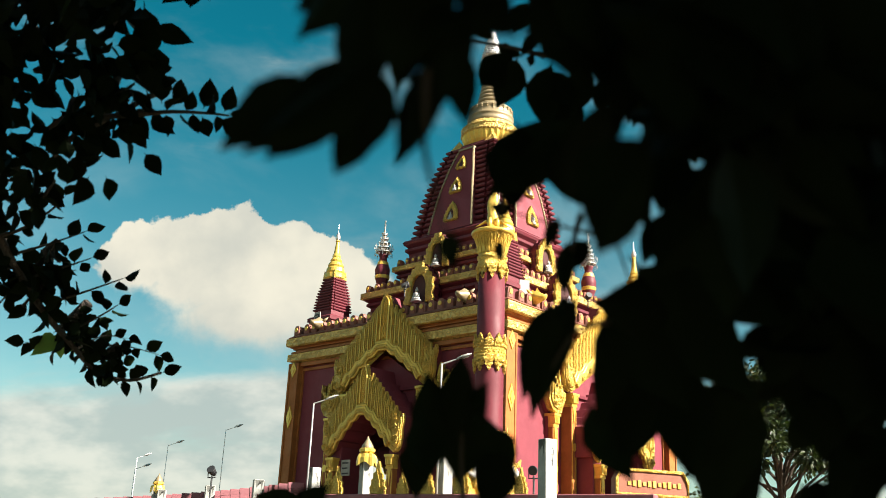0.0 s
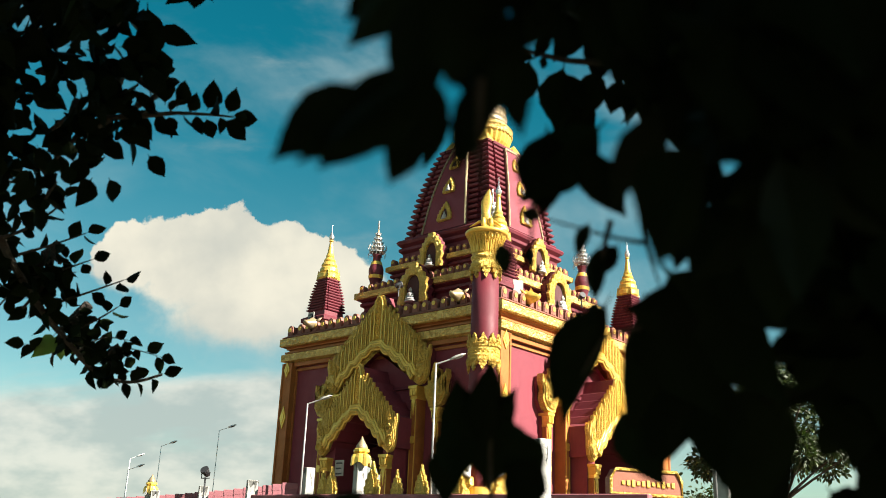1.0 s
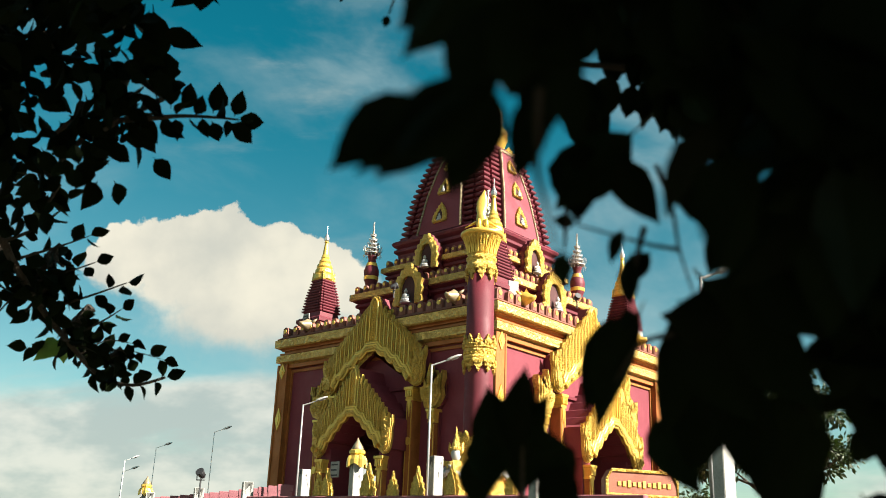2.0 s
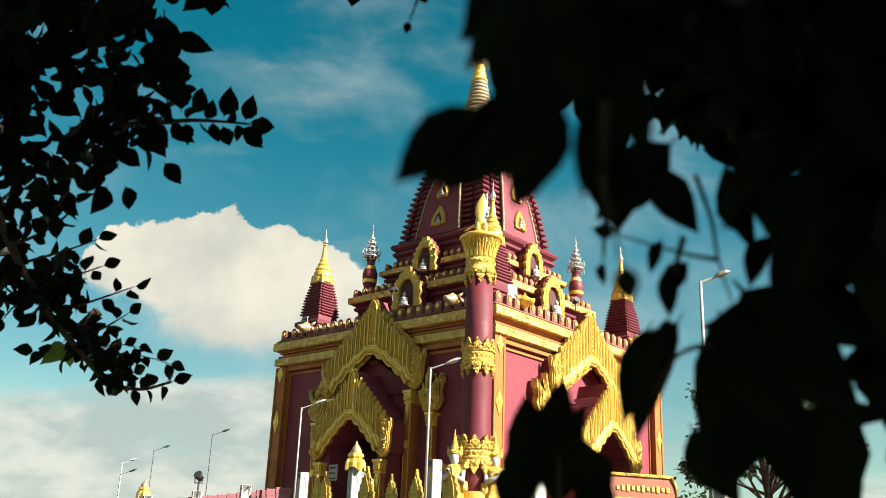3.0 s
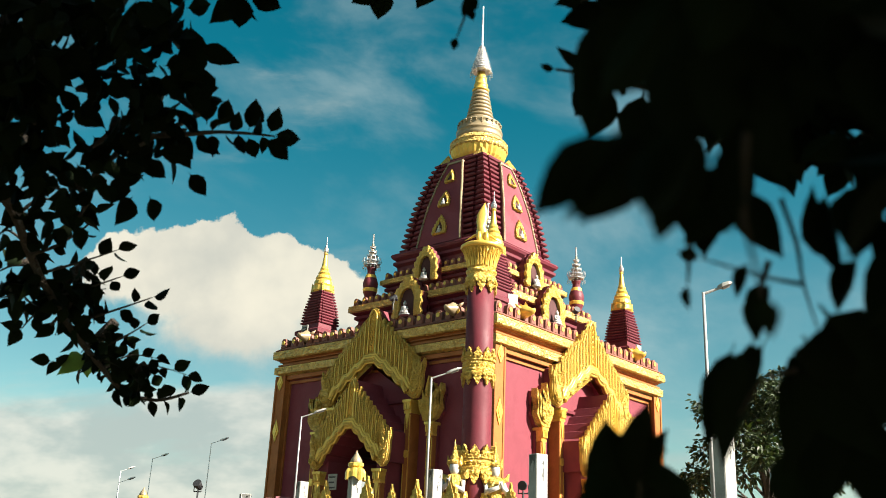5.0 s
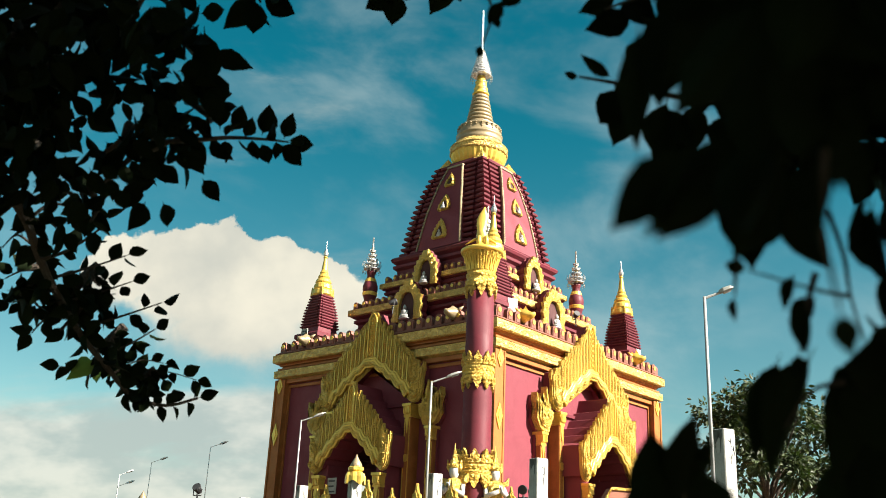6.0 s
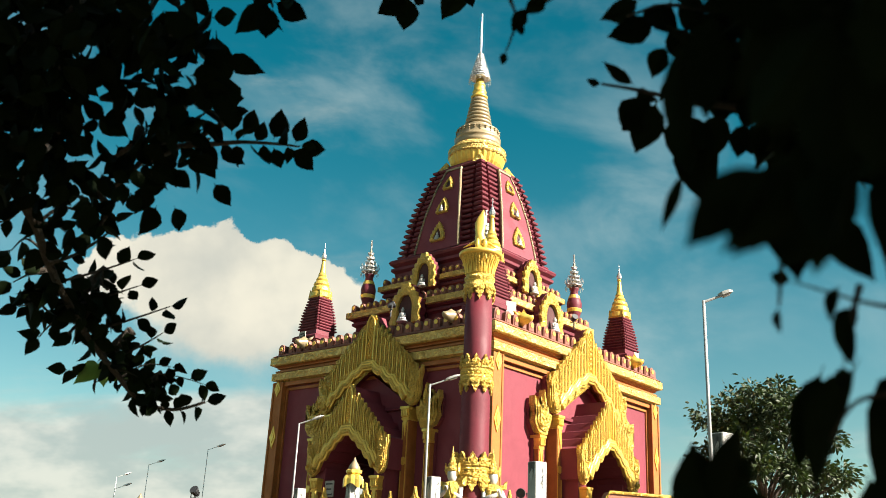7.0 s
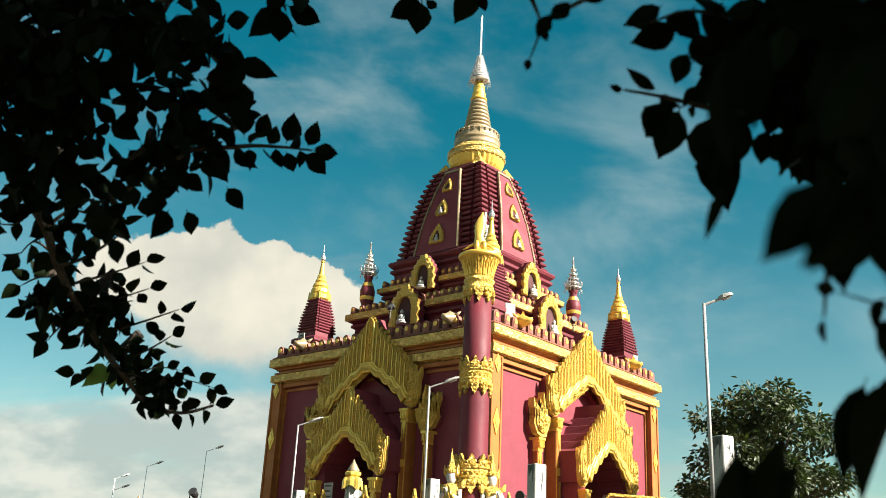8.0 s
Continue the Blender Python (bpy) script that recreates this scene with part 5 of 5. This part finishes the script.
def twig(points, radius, gap, size, alone, spread=0.9, droop=0.35):
    """A leafy twig through points given as side slope, up slope and metres ahead."""
    world = [out(a, b, d) for a, b, d in points]
    smooth = []
    for i in range(len(world) - 1):
        p0, p1, p2, p3 = world[max(i - 1, 0)], world[i], world[i + 1], world[min(i + 2, len(world) - 1)]
        for k in range(5):
            t = k / 5
            smooth.append(0.5 * (2 * p1 + (p2 - p0) * t + (2 * p0 - 5 * p1 + 4 * p2 - p3) * t * t + (3 * p1 - p0 - 3 * p2 + p3) * t ** 3))
    smooth.append(world[-1])
    part("twig", tube([q - BASE for q in smooth], [radius * (1 - 0.75 * k / len(smooth)) for k in range(len(smooth))], 6), BARK, shade)
    run, sgn = 0.0, 1
    for q, r in zip(smooth, smooth[1:]):
        run += (r - q).length
        while run > gap:
            run -= gap * rng.uniform(0.7, 1.3)
            sgn = -sgn
            along = (r - q).normalized()
            across = along.cross(AHEAD).normalized() * sgn
            way = (along * rng.uniform(0.2, 1.0) + across * rng.uniform(0.5, 1.1) + AHEAD * rng.gauss(0, 0.35) + Vector((0, 0, -droop * rng.random()))).normalized()
            hang_leaf(q, way, rng.gauss(0, 0.75), size * rng.uniform(0.7, 1.2), alone)
    way = (smooth[-1] - smooth[-2]).normalized()
    hang_leaf(smooth[-1], way, rng.gauss(0, 0.6), size, alone)


def clump(a, b, d, ra, rb, rd, count, size, alone=False):
    """Leaf spray inside an ellipsoid; slopes and metres as above."""
    for k in range(count):
        while True:
            x, y, z = (rng.uniform(-1, 1) for _ in range(3))
            if x * x + y * y + z * z < 1:
                break
        place = out(a + ra * x, b + rb * y, max(0.30, d + rd * z))
        hang_leaf(place, view_way(rng.gauss(-1.2, 1.1), rng.gauss(0, 0.5)), rng.gauss(0, 0.75), size * rng.uniform(0.7, 1.2), alone)
    tips = [out(a + ra * rng.uniform(-0.9, 0.9), b + rb * rng.uniform(-0.9, 0.9), d + rd * rng.uniform(-0.4, 0.6)) for _ in range(max(2, count // 22))]
    root = out(a + ra * 0.3, b + rb * 1.1, d + rd * 0.5)
    for q in tips:
        part("twig", tube([root - BASE, (root + q) / 2 - BASE + SIDE * rng.gauss(0, 0.03), q - BASE], [0.006 * d, 0.004 * d, 0.002 * d], 5), BARK, shade)


def spray(near, far, *leaves, kinds=shapes):
    """Single leaves, stalks and tips at these metres off, each from stalk to tip (slopes) with its width as a share of its length."""
    for a0, b0, a1, b1, w in leaves:
        foot, tip = out(a0, b0, near * rng.uniform(0.99, 1.01)), out(a1, b1, far * rng.uniform(0.98, 1.02))
        s = (tip - foot).length / 0.052
        ob = link_mesh("leaf", rng.choice(kinds), shade)
        ob.matrix_basis = Matrix.Translation(foot - BASE) @ leaf_turn(tip - foot, rng.gauss(0, 0.12), s) @ Matrix.Diagonal((w / 0.56, 1, 1, 1))


# bough that hangs down at one side, with its sprigs
twig(((-0.456, 0.078, 2), (-0.423, 0.030, 2.1), (-0.409, -0.011, 2.2), (-0.390, -0.053, 2.25), (-0.366, -0.095, 2.3), (-0.339, -0.131, 2.35), (-0.312, -0.162, 2.4), (-0.277, -0.173, 2.4), (-0.242, -0.165, 2.42)), 0.013, 0.02, 1.05, True)
twig(((-0.405, -0.018, 2.2), (-0.378, -0.009, 2.2), (-0.348, 0.010, 2.2), (-0.335, 0.023, 2.2)), 0.005, 0.05, 1, True)
twig(((-0.396, -0.038, 2.25), (-0.366, -0.030, 2.25), (-0.339, -0.022, 2.25), (-0.315, -0.014, 2.25)), 0.004, 0.036, 1.05, True)
twig(((-0.378, -0.062, 2.3), (-0.345, -0.053, 2.3), (-0.311, -0.042, 2.3)), 0.004, 0.028, 1, True)
twig(((-0.354, -0.088, 2.35), (-0.315, -0.076, 2.35), (-0.279, -0.064, 2.35)), 0.004, 0.032, 1, True)
twig(((-0.339, -0.119, 2.4), (-0.309, -0.105, 2.4), (-0.287, -0.092, 2.4)), 0.004, 0.026, 0.9, True)
twig(((-0.327, -0.142, 2.4), (-0.298, -0.135, 2.4), (-0.271, -0.138, 2.4), (-0.244, -0.146, 2.4)), 0.003, 0.028, 0.9, True)
twig(((-0.330, -0.138, 2.4), (-0.304, -0.125, 2.4), (-0.278, -0.128, 2.4)), 0.003, 0.026, 0.9, True)
twig(((-0.413, -0.004, 2.2), (-0.431, 0.008, 2.2), (-0.446, -0.005, 2.2)), 0.004, 0.03, 1.1, True)
twig(((-0.407, -0.029, 2.25), (-0.427, -0.030, 2.25), (-0.444, -0.038, 2.25)), 0.004, 0.024, 1.1, True)
twig(((-0.397, -0.053, 2.25), (-0.420, -0.059, 2.25), (-0.438, -0.064, 2.25)), 0.004, 0.028, 1, True)
twig(((-0.387, -0.071, 2.3), (-0.405, -0.083, 2.3), (-0.417, -0.096, 2.3)), 0.004, 0.028, 1, True)
twig(((-0.335, -0.135, 2.4), (-0.360, -0.135, 2.4), (-0.387, -0.131, 2.4)), 0.003, 0.026, 1, True)
twig(((-0.432, 0.042, 2.1), (-0.450, 0.027, 2.1), (-0.466, 0.026, 2.1)), 0.004, 0.028, 1.2, True)
twig(((-0.420, 0.027, 2.15), (-0.396, 0.021, 2.15), (-0.384, 0.010, 2.15)), 0.004, 0.03, 1.2, True)
twig(((-0.417, 0.024, 2.1), (-0.390, 0.041, 2.1), (-0.354, 0.027, 2.1)), 0.005, 0.03, 1.25, True)
clump(-0.366, -0.068, 2.3, 0.027, 0.030, 0.08, 46, 1, True)
clump(-0.327, -0.119, 2.4, 0.024, 0.027, 0.08, 40, 0.9, True)
clump(-0.414, -0.050, 2.25, 0.027, 0.027, 0.08, 32, 1.05, True)
clump(-0.295, -0.154, 2.4, 0.027, 0.017, 0.06, 20, 0.85, True)
clump(-0.354, -0.044, 2.28, 0.027, 0.018, 0.06, 14, 1, True)
# three leaves coloured as if the sun shone through them
spray(2.38, 2.38, (-0.353, -0.123, -0.372, -0.140, 0.55), (-0.351, -0.125, -0.349, -0.148, 0.6), (-0.345, -0.126, -0.335, -0.140, 0.5), kinds=leaf_meshes(3, SUNLIT_LEAF, 0.052, 0.62))
# the same bough, sprig that points inward
twig(((-0.271, 0.105, 1.82), (-0.229, 0.107, 1.82), (-0.199, 0.109, 1.82), (-0.163, 0.107, 1.82), (-0.138, 0.104, 1.82)), 0.006, 0.022, 1, True)
spray(1.820, 1.820, (-0.198, 0.114, -0.180, 0.146, 0.50), (-0.210, 0.117, -0.210, 0.157, 0.50), (-0.166, 0.111, -0.155, 0.143, 0.60), (-0.143, 0.107, -0.132, 0.133, 0.62), (-0.138, 0.106, -0.116, 0.103, 0.45), (-0.147, 0.102, -0.122, 0.079, 0.55), (-0.166, 0.104, -0.157, 0.079, 0.50), (-0.205, 0.107, -0.202, 0.087, 0.60), (-0.229, 0.105, -0.218, 0.120, 0.60))
twig(((-0.181, 0.281, 1.8), (-0.169, 0.260, 1.8), (-0.166, 0.251, 1.8)), 0.005, 0.03, 1, True)
spray(1.800, 1.800, (-0.169, 0.257, -0.203, 0.224, 0.50), (-0.171, 0.256, -0.173, 0.215, 0.50), (-0.166, 0.258, -0.126, 0.236, 0.50), (-0.162, 0.263, -0.134, 0.256, 0.50), (-0.166, 0.275, -0.187, 0.251, 0.50))
spray(1.850, 1.850, (-0.023, 0.266, -0.056, 0.241, 0.50), (-0.022, 0.263, -0.028, 0.224, 0.55), (-0.019, 0.264, -0.005, 0.252, 0.45), (0.033, 0.275, 0.014, 0.240, 0.60), (0.039, 0.272, 0.044, 0.248, 0.50))
twig(((0.003, 0.287, 1.85), (-0.017, 0.270, 1.85), (-0.023, 0.263, 1.85)), 0.004, 0.05, 0.9, True)
# leaf masses on that side
clump(-0.414, 0.227, 1.85, 0.101, 0.066, 0.2, 230, 1.2)
clump(-0.521, 0.156, 1.9, 0.089, 0.137, 0.25, 230, 1.25)
clump(-0.283, 0.239, 1.8, 0.063, 0.045, 0.15, 66, 1.15, True)
clump(-0.289, 0.185, 1.8, 0.045, 0.048, 0.12, 46, 1.1)
clump(-0.426, 0.150, 1.9, 0.066, 0.066, 0.2, 135, 1.2)
clump(-0.414, 0.078, 1.95, 0.057, 0.033, 0.15, 46, 1.2)
clump(-0.271, 0.114, 1.85, 0.045, 0.042, 0.12, 52, 1.1, True)
clump(-0.318, 0.084, 1.85, 0.036, 0.036, 0.1, 28, 1.1, True)
clump(-0.342, 0.144, 1.85, 0.033, 0.015, 0.1, 8, 1.1)
clump(-0.241, 0.150, 1.82, 0.030, 0.027, 0.1, 17, 1.1)
clump(-0.366, 0.036, 2, 0.027, 0.024, 0.1, 14, 1.1, True)
spray(1.820, 1.820, (-0.226, 0.185, -0.208, 0.129, 0.50), (-0.217, 0.200, -0.178, 0.182, 0.45), (-0.226, 0.227, -0.224, 0.150, 0.40), (-0.289, 0.042, -0.305, 0.013, 0.50), (-0.271, 0.042, -0.262, 0.013, 0.50), (-0.229, 0.066, -0.211, 0.042, 0.55), (-0.298, 0.066, -0.311, 0.033, 0.55), (-0.327, 0.066, -0.333, 0.041, 0.50), (-0.354, 0.042, -0.369, 0.020, 0.60), (-0.351, 0.013, -0.339, -0.017, 0.55))
# twigs on the other side, a metre off
twig(((0.379, 0.135, 1.06), (0.325, 0.144, 1.06), (0.284, 0.148, 1.06), (0.236, 0.160, 1.06), (0.191, 0.168, 1.06)), 0.005, 0.07, 0.35, True)
twig(((0.379, 0.239, 1.06), (0.308, 0.245, 1.06), (0.260, 0.251, 1.06), (0.218, 0.239, 1.06)), 0.004, 0.07, 0.35, True)
spray(1.060, 1.060, (0.233, 0.258, 0.191, 0.234, 0.50), (0.251, 0.236, 0.198, 0.214, 0.50), (0.227, 0.166, 0.192, 0.190, 0.33), (0.227, 0.160, 0.248, 0.150, 0.40), (0.245, 0.156, 0.209, 0.114, 0.62), (0.251, 0.151, 0.226, 0.094, 0.62), (0.285, 0.146, 0.267, 0.066, 0.50), (0.293, 0.123, 0.294, 0.042, 0.55), (0.281, 0.138, 0.308, 0.090, 0.50), (0.319, 0.141, 0.302, 0.084, 0.50), (0.343, 0.129, 0.333, 0.087, 0.55), (0.346, 0.126, 0.370, 0.085, 0.60), (0.260, 0.209, 0.242, 0.174, 0.55), (0.272, 0.174, 0.251, 0.150, 0.40))
spray(1.060, 1.060, (0.266, 0.257, 0.242, 0.215, 0.60), (0.308, 0.227, 0.272, 0.186, 0.60), (0.331, 0.186, 0.302, 0.150, 0.55), (0.373, 0.120, 0.391, 0.069, 0.55), (0.296, 0.263, 0.278, 0.221, 0.60), (0.284, 0.197, 0.308, 0.162, 0.60), (0.260, 0.227, 0.290, 0.191, 0.55))
clump(0.373, 0.221, 1.08, 0.089, 0.072, 0.14, 150, 1)
clump(0.439, 0.156, 1.05, 0.077, 0.077, 0.15, 165, 1.05)
clump(0.325, 0.191, 1.06, 0.045, 0.048, 0.08, 26, 1, True)
clump(0.558, 0.180, 1, 0.101, 0.137, 0.15, 180, 1.1)
clump(0.415, 0.114, 1, 0.042, 0.033, 0.1, 20, 1, True)
clump(0.647, 0.192, 1, 0.083, 0.191, 0.15, 80, 1.1)
twig(((0.173, 0.275, 1), (0.120, 0.248, 1), (0.105, 0.233, 1), (0.092, 0.202, 1)), 0.003, 0.3, 0.3, True)
twig(((0.092, 0.267, 1), (0.099, 0.251, 1), (0.105, 0.233, 1)), 0.003, 0.3, 0.3, True)
spray(1.000, 1.000, (0.114, 0.250, 0.098, 0.222, 0.45), (0.135, 0.263, 0.112, 0.238, 0.45), (0.176, 0.269, 0.147, 0.261, 0.30))
# bare stems and leaves within reach of the lens
spray(0.340, 0.285, (0.527, 0.105, 0.457, -0.054, 0.20))
spray(0.334, 0.334, (0.520, 0.100, 0.357, -0.018, 0.30), (0.458, 0.080, 0.379, -0.006, 0.34))
spray(0.334, 0.334, (0.571, 0.097, 0.533, -0.039, 0.28), (0.593, 0.115, 0.593, 0.007, 0.40), (0.538, 0.146, 0.538, 0.054, 0.50), (0.580, 0.158, 0.568, 0.029, 0.50), (0.507, 0.165, 0.517, 0.073, 0.34), (0.489, 0.119, 0.580, 0.127, 0.30), (0.617, 0.139, 0.556, 0.103, 0.50), (0.647, 0.163, 0.605, 0.102, 0.50), (0.599, 0.170, 0.641, 0.108, 0.60))
twig(((0.565, 0.072, 0.33), (0.561, -0.008, 0.33), (0.571, -0.058, 0.33), (0.581, -0.101, 0.33)), 0.0016, 0.4, 0.3, True)
spray(0.580, 0.580, (0.300, 0.075, 0.274, 0.006, 0.16))
spray(0.550, 0.550, (0.301, 0.218, 0.292, 0.077, 0.22), (0.334, 0.248, 0.316, 0.116, 0.32))
spray(0.334, 0.334, (0.499, 0.190, 0.486, 0.034, 0.50), (0.547, 0.226, 0.528, 0.058, 0.55), (0.498, 0.034, 0.462, -0.045, 0.45), (0.522, 0.076, 0.480, -0.027, 0.42), (0.721, 0.201, 0.715, 0.050, 0.60))
clump(0.822, 0.107, 0.36, 0.101, 0.137, 0.05, 56, 1)
clump(0.607, 0.270, 0.36, 0.155, 0.054, 0.05, 44, 1)
clump(0.930, 0.096, 0.38, 0.131, 0.250, 0.05, 90, 1.05)
# spray of broad leaves below those
spray(0.550, 0.550, (0.482, 0.060, 0.382, -0.028, 0.50), (0.422, 0.055, 0.411, -0.042, 0.55), (0.458, 0.030, 0.494, -0.042, 0.50), (0.548, 0.029, 0.542, -0.067, 0.38), (0.596, 0.041, 0.572, -0.049, 0.55), (0.632, 0.010, 0.608, -0.080, 0.50), (0.554, -0.055, 0.524, 0.030, 0.30), (0.584, -0.043, 0.542, -0.103, 0.40), (0.668, 0.040, 0.644, -0.074, 0.55), (0.614, 0.089, 0.584, 0.011, 0.60), (0.680, -0.032, 0.632, -0.116, 0.50), (0.467, -0.048, 0.447, -0.087, 0.38))
twig(((0.501, 0.018, 0.55), (0.518, -0.031, 0.55), (0.525, -0.073, 0.55), (0.542, -0.127, 0.55)), 0.0018, 0.5, 0.3, True)
twig(((0.407, 0.013, 0.55), (0.404, -0.041, 0.55), (0.402, -0.072, 0.55)), 0.0022, 0.5, 0.3, True)
twig(((0.488, -0.048, 0.55), (0.477, -0.091, 0.55), (0.471, -0.133, 0.55)), 0.0022, 0.5, 0.3, True)
twig(((0.524, -0.073, 0.55), (0.488, -0.066, 0.55), (0.416, -0.045, 0.55)), 0.0016, 0.5, 0.3, True)
twig(((0.518, -0.164, 0.55), (0.481, -0.175, 0.55), (0.451, -0.220, 0.55)), 0.002, 0.5, 0.3, True)
spray(0.550, 0.550, (0.488, -0.127, 0.416, -0.254, 0.36), (0.475, -0.072, 0.473, -0.139, 0.30), (0.656, -0.165, 0.486, -0.140, 0.52), (0.542, -0.094, 0.644, -0.225, 0.58), (0.608, -0.128, 0.493, -0.266, 0.50), (0.524, -0.127, 0.608, -0.261, 0.50), (0.596, -0.086, 0.698, -0.177, 0.55), (0.572, -0.176, 0.523, -0.321, 0.50), (0.493, -0.248, 0.541, -0.334, 0.55), (0.602, -0.201, 0.596, -0.334, 0.50), (0.644, -0.177, 0.632, -0.213, 0.50), (0.704, -0.177, 0.644, -0.201, 0.50), (0.638, -0.243, 0.698, -0.238, 0.40), (0.680, -0.226, 0.662, -0.262, 0.50))
spray(0.560, 0.560, (0.712, -0.092, 0.760, -0.250, 0.60), (0.772, -0.129, 0.724, -0.310, 0.60), (0.724, -0.177, 0.676, -0.237, 0.55), (0.760, -0.081, 0.820, -0.178, 0.60), (0.844, -0.094, 0.797, -0.274, 0.60), (0.700, -0.310, 0.748, -0.250, 0.50), (0.610, -0.321, 0.640, -0.370, 0.50))
clump(0.856, -0.178, 0.56, 0.101, 0.155, 0.05, 60, 1)
clump(0.751, 0.006, 0.5, 0.072, 0.089, 0.05, 34, 1)
clump(0.859, 0.083, 0.5, 0.113, 0.107, 0.05, 50, 1)
clump(0.735, -0.081, 0.56, 0.072, 0.066, 0.04, 30, 1)
clump(0.740, -0.007, 0.52, 0.095, 0.077, 0.04, 44, 1)
spray(0.560, 0.560, (0.652, -0.208, 0.616, -0.367, 0.50), (0.622, -0.245, 0.646, -0.380, 0.50), (0.723, -0.184, 0.807, -0.295, 0.50), (0.807, -0.161, 0.760, -0.282, 0.55), (0.783, -0.246, 0.772, -0.380, 0.55), (0.812, -0.283, 0.736, -0.368, 0.50), (0.712, -0.337, 0.760, -0.405, 0.60), (0.670, -0.160, 0.724, -0.258, 0.35))
spray(0.334, 0.334, (0.427, 0.078, 0.328, -0.012, 0.40), (0.472, 0.066, 0.379, -0.022, 0.45))
spray(0.570, 0.570, (0.448, -0.133, 0.410, -0.244, 0.28), (0.486, -0.071, 0.454, -0.107, 0.50))
# upright leaf cluster at the bottom
spray(0.570, 0.570, (0.324, -0.310, 0.304, -0.215, 0.55), (0.339, -0.298, 0.350, -0.188, 0.36), (0.315, -0.274, 0.392, -0.270, 0.45), (0.357, -0.244, 0.333, -0.329, 0.60), (0.303, -0.250, 0.315, -0.335, 0.60), (0.369, -0.268, 0.387, -0.335, 0.60), (0.333, -0.232, 0.378, -0.250, 0.45), (0.296, -0.280, 0.291, -0.347, 0.50), (0.399, -0.299, 0.369, -0.365, 0.60), (0.327, -0.310, 0.363, -0.226, 0.50))
twig(((0.345, -0.371, 0.57), (0.344, -0.311, 0.57), (0.345, -0.250, 0.57)), 0.002, 0.5, 0.3, True)
spray(0.500, 0.500, (0.223, -0.373, 0.168, -0.349, 0.45), (0.198, -0.385, 0.248, -0.342, 0.50))
# trunk, limbs and an unseen roof of leaves over and behind the viewer, added to shade the near leaves
part("trunk", tube([(0, 0, -0.02), (0.05, 0.02, 0.9), (-0.05, 0.05, 1.9), (-0.3, 0.1, 3.0)], [0.19, 0.16, 0.14, 0.10], 10), BARK, shade)
for q in (out(0.85, 0.32, 1.1), out(0.75, 0.1, 0.75), out(0.30, 0.55, 1.3), out(-0.45, 0.36, 2.0), out(-0.75, 0.25, 2.2), out(0.1, 1.3, 1.2)):
    s0 = Vector((-0.2, 0.08, 2.7))
    e0 = q - BASE
    part("limb", tube([s0, s0.lerp(e0, 0.35) + Vector((0, 0, 0.9)), s0.lerp(e0, 0.75) + Vector((0, 0, 0.55)), e0], [0.06, 0.04, 0.022, 0.008], 6), BARK, shade)
roof = bmesh.new()
rng = random.Random(23)
for k in range(17000):
    q = Vector((rng.gauss(0, 1.0), rng.gauss(0, 1.0), rng.gauss(0, 1.0)))
    if k % 2:
        place = EYE + SIDE * (0.4 + 1.6 * q.x) + AHEAD * (-0.4 + 1.3 * q.y) + Vector((0, 0, 2.3 + 0.42 * q.z))
    else:
        place = EYE + sun_way * (2.3 + 0.5 * q.x) + AHEAD * (0.45 + 0.9 * q.y) + Vector((0, 0, 0.1 + 0.5 * q.z))
    local = place - EYE
    ahead, rise, side = local.dot(AHEAD), local.dot(UP), local.dot(SIDE)
    if local.length < 1.0 or place.z < 0.6 or (ahead > -0.1 and rise < ahead * 0.45 + 0.1 and side < ahead * 0.95 + 0.3):
        continue
    leaf_bm(roof, Matrix.Translation(place - BASE) @ leaf_turn((rng.gauss(0, 1), rng.gauss(0, 1), rng.gauss(-0.3, 0.5)), rng.uniform(0, 6.28), rng.uniform(0.8, 1.3)), 0.13, 0.075)
# unseen skirt of leaves behind, added to keep sky light off the near ones
for k in range(9000):
    way = Vector((rng.gauss(0, 1.0), rng.gauss(0, 1.0), rng.gauss(0, 0.8))).normalized()
    place = EYE + way * rng.uniform(1.5, 2.6)
    if way.dot(AHEAD) > 0.15 or place.z < 0.7:
        continue
    leaf_bm(roof, Matrix.Translation(place - BASE) @ leaf_turn((rng.gauss(0, 1), rng.gauss(0, 1), rng.gauss(-0.6, 0.5)), rng.uniform(0, 6.28), rng.uniform(0.8, 1.3)), 0.13, 0.075)
tagged(part("canopy", roof, NEAR_LEAF, shade, "unseen leaf canopy added to shade the near leaves"), kind="stuff")

part_rest = part("crown", rest, NEAR_LEAF, shade, "mass of small leaves with shade in their near-black colour")
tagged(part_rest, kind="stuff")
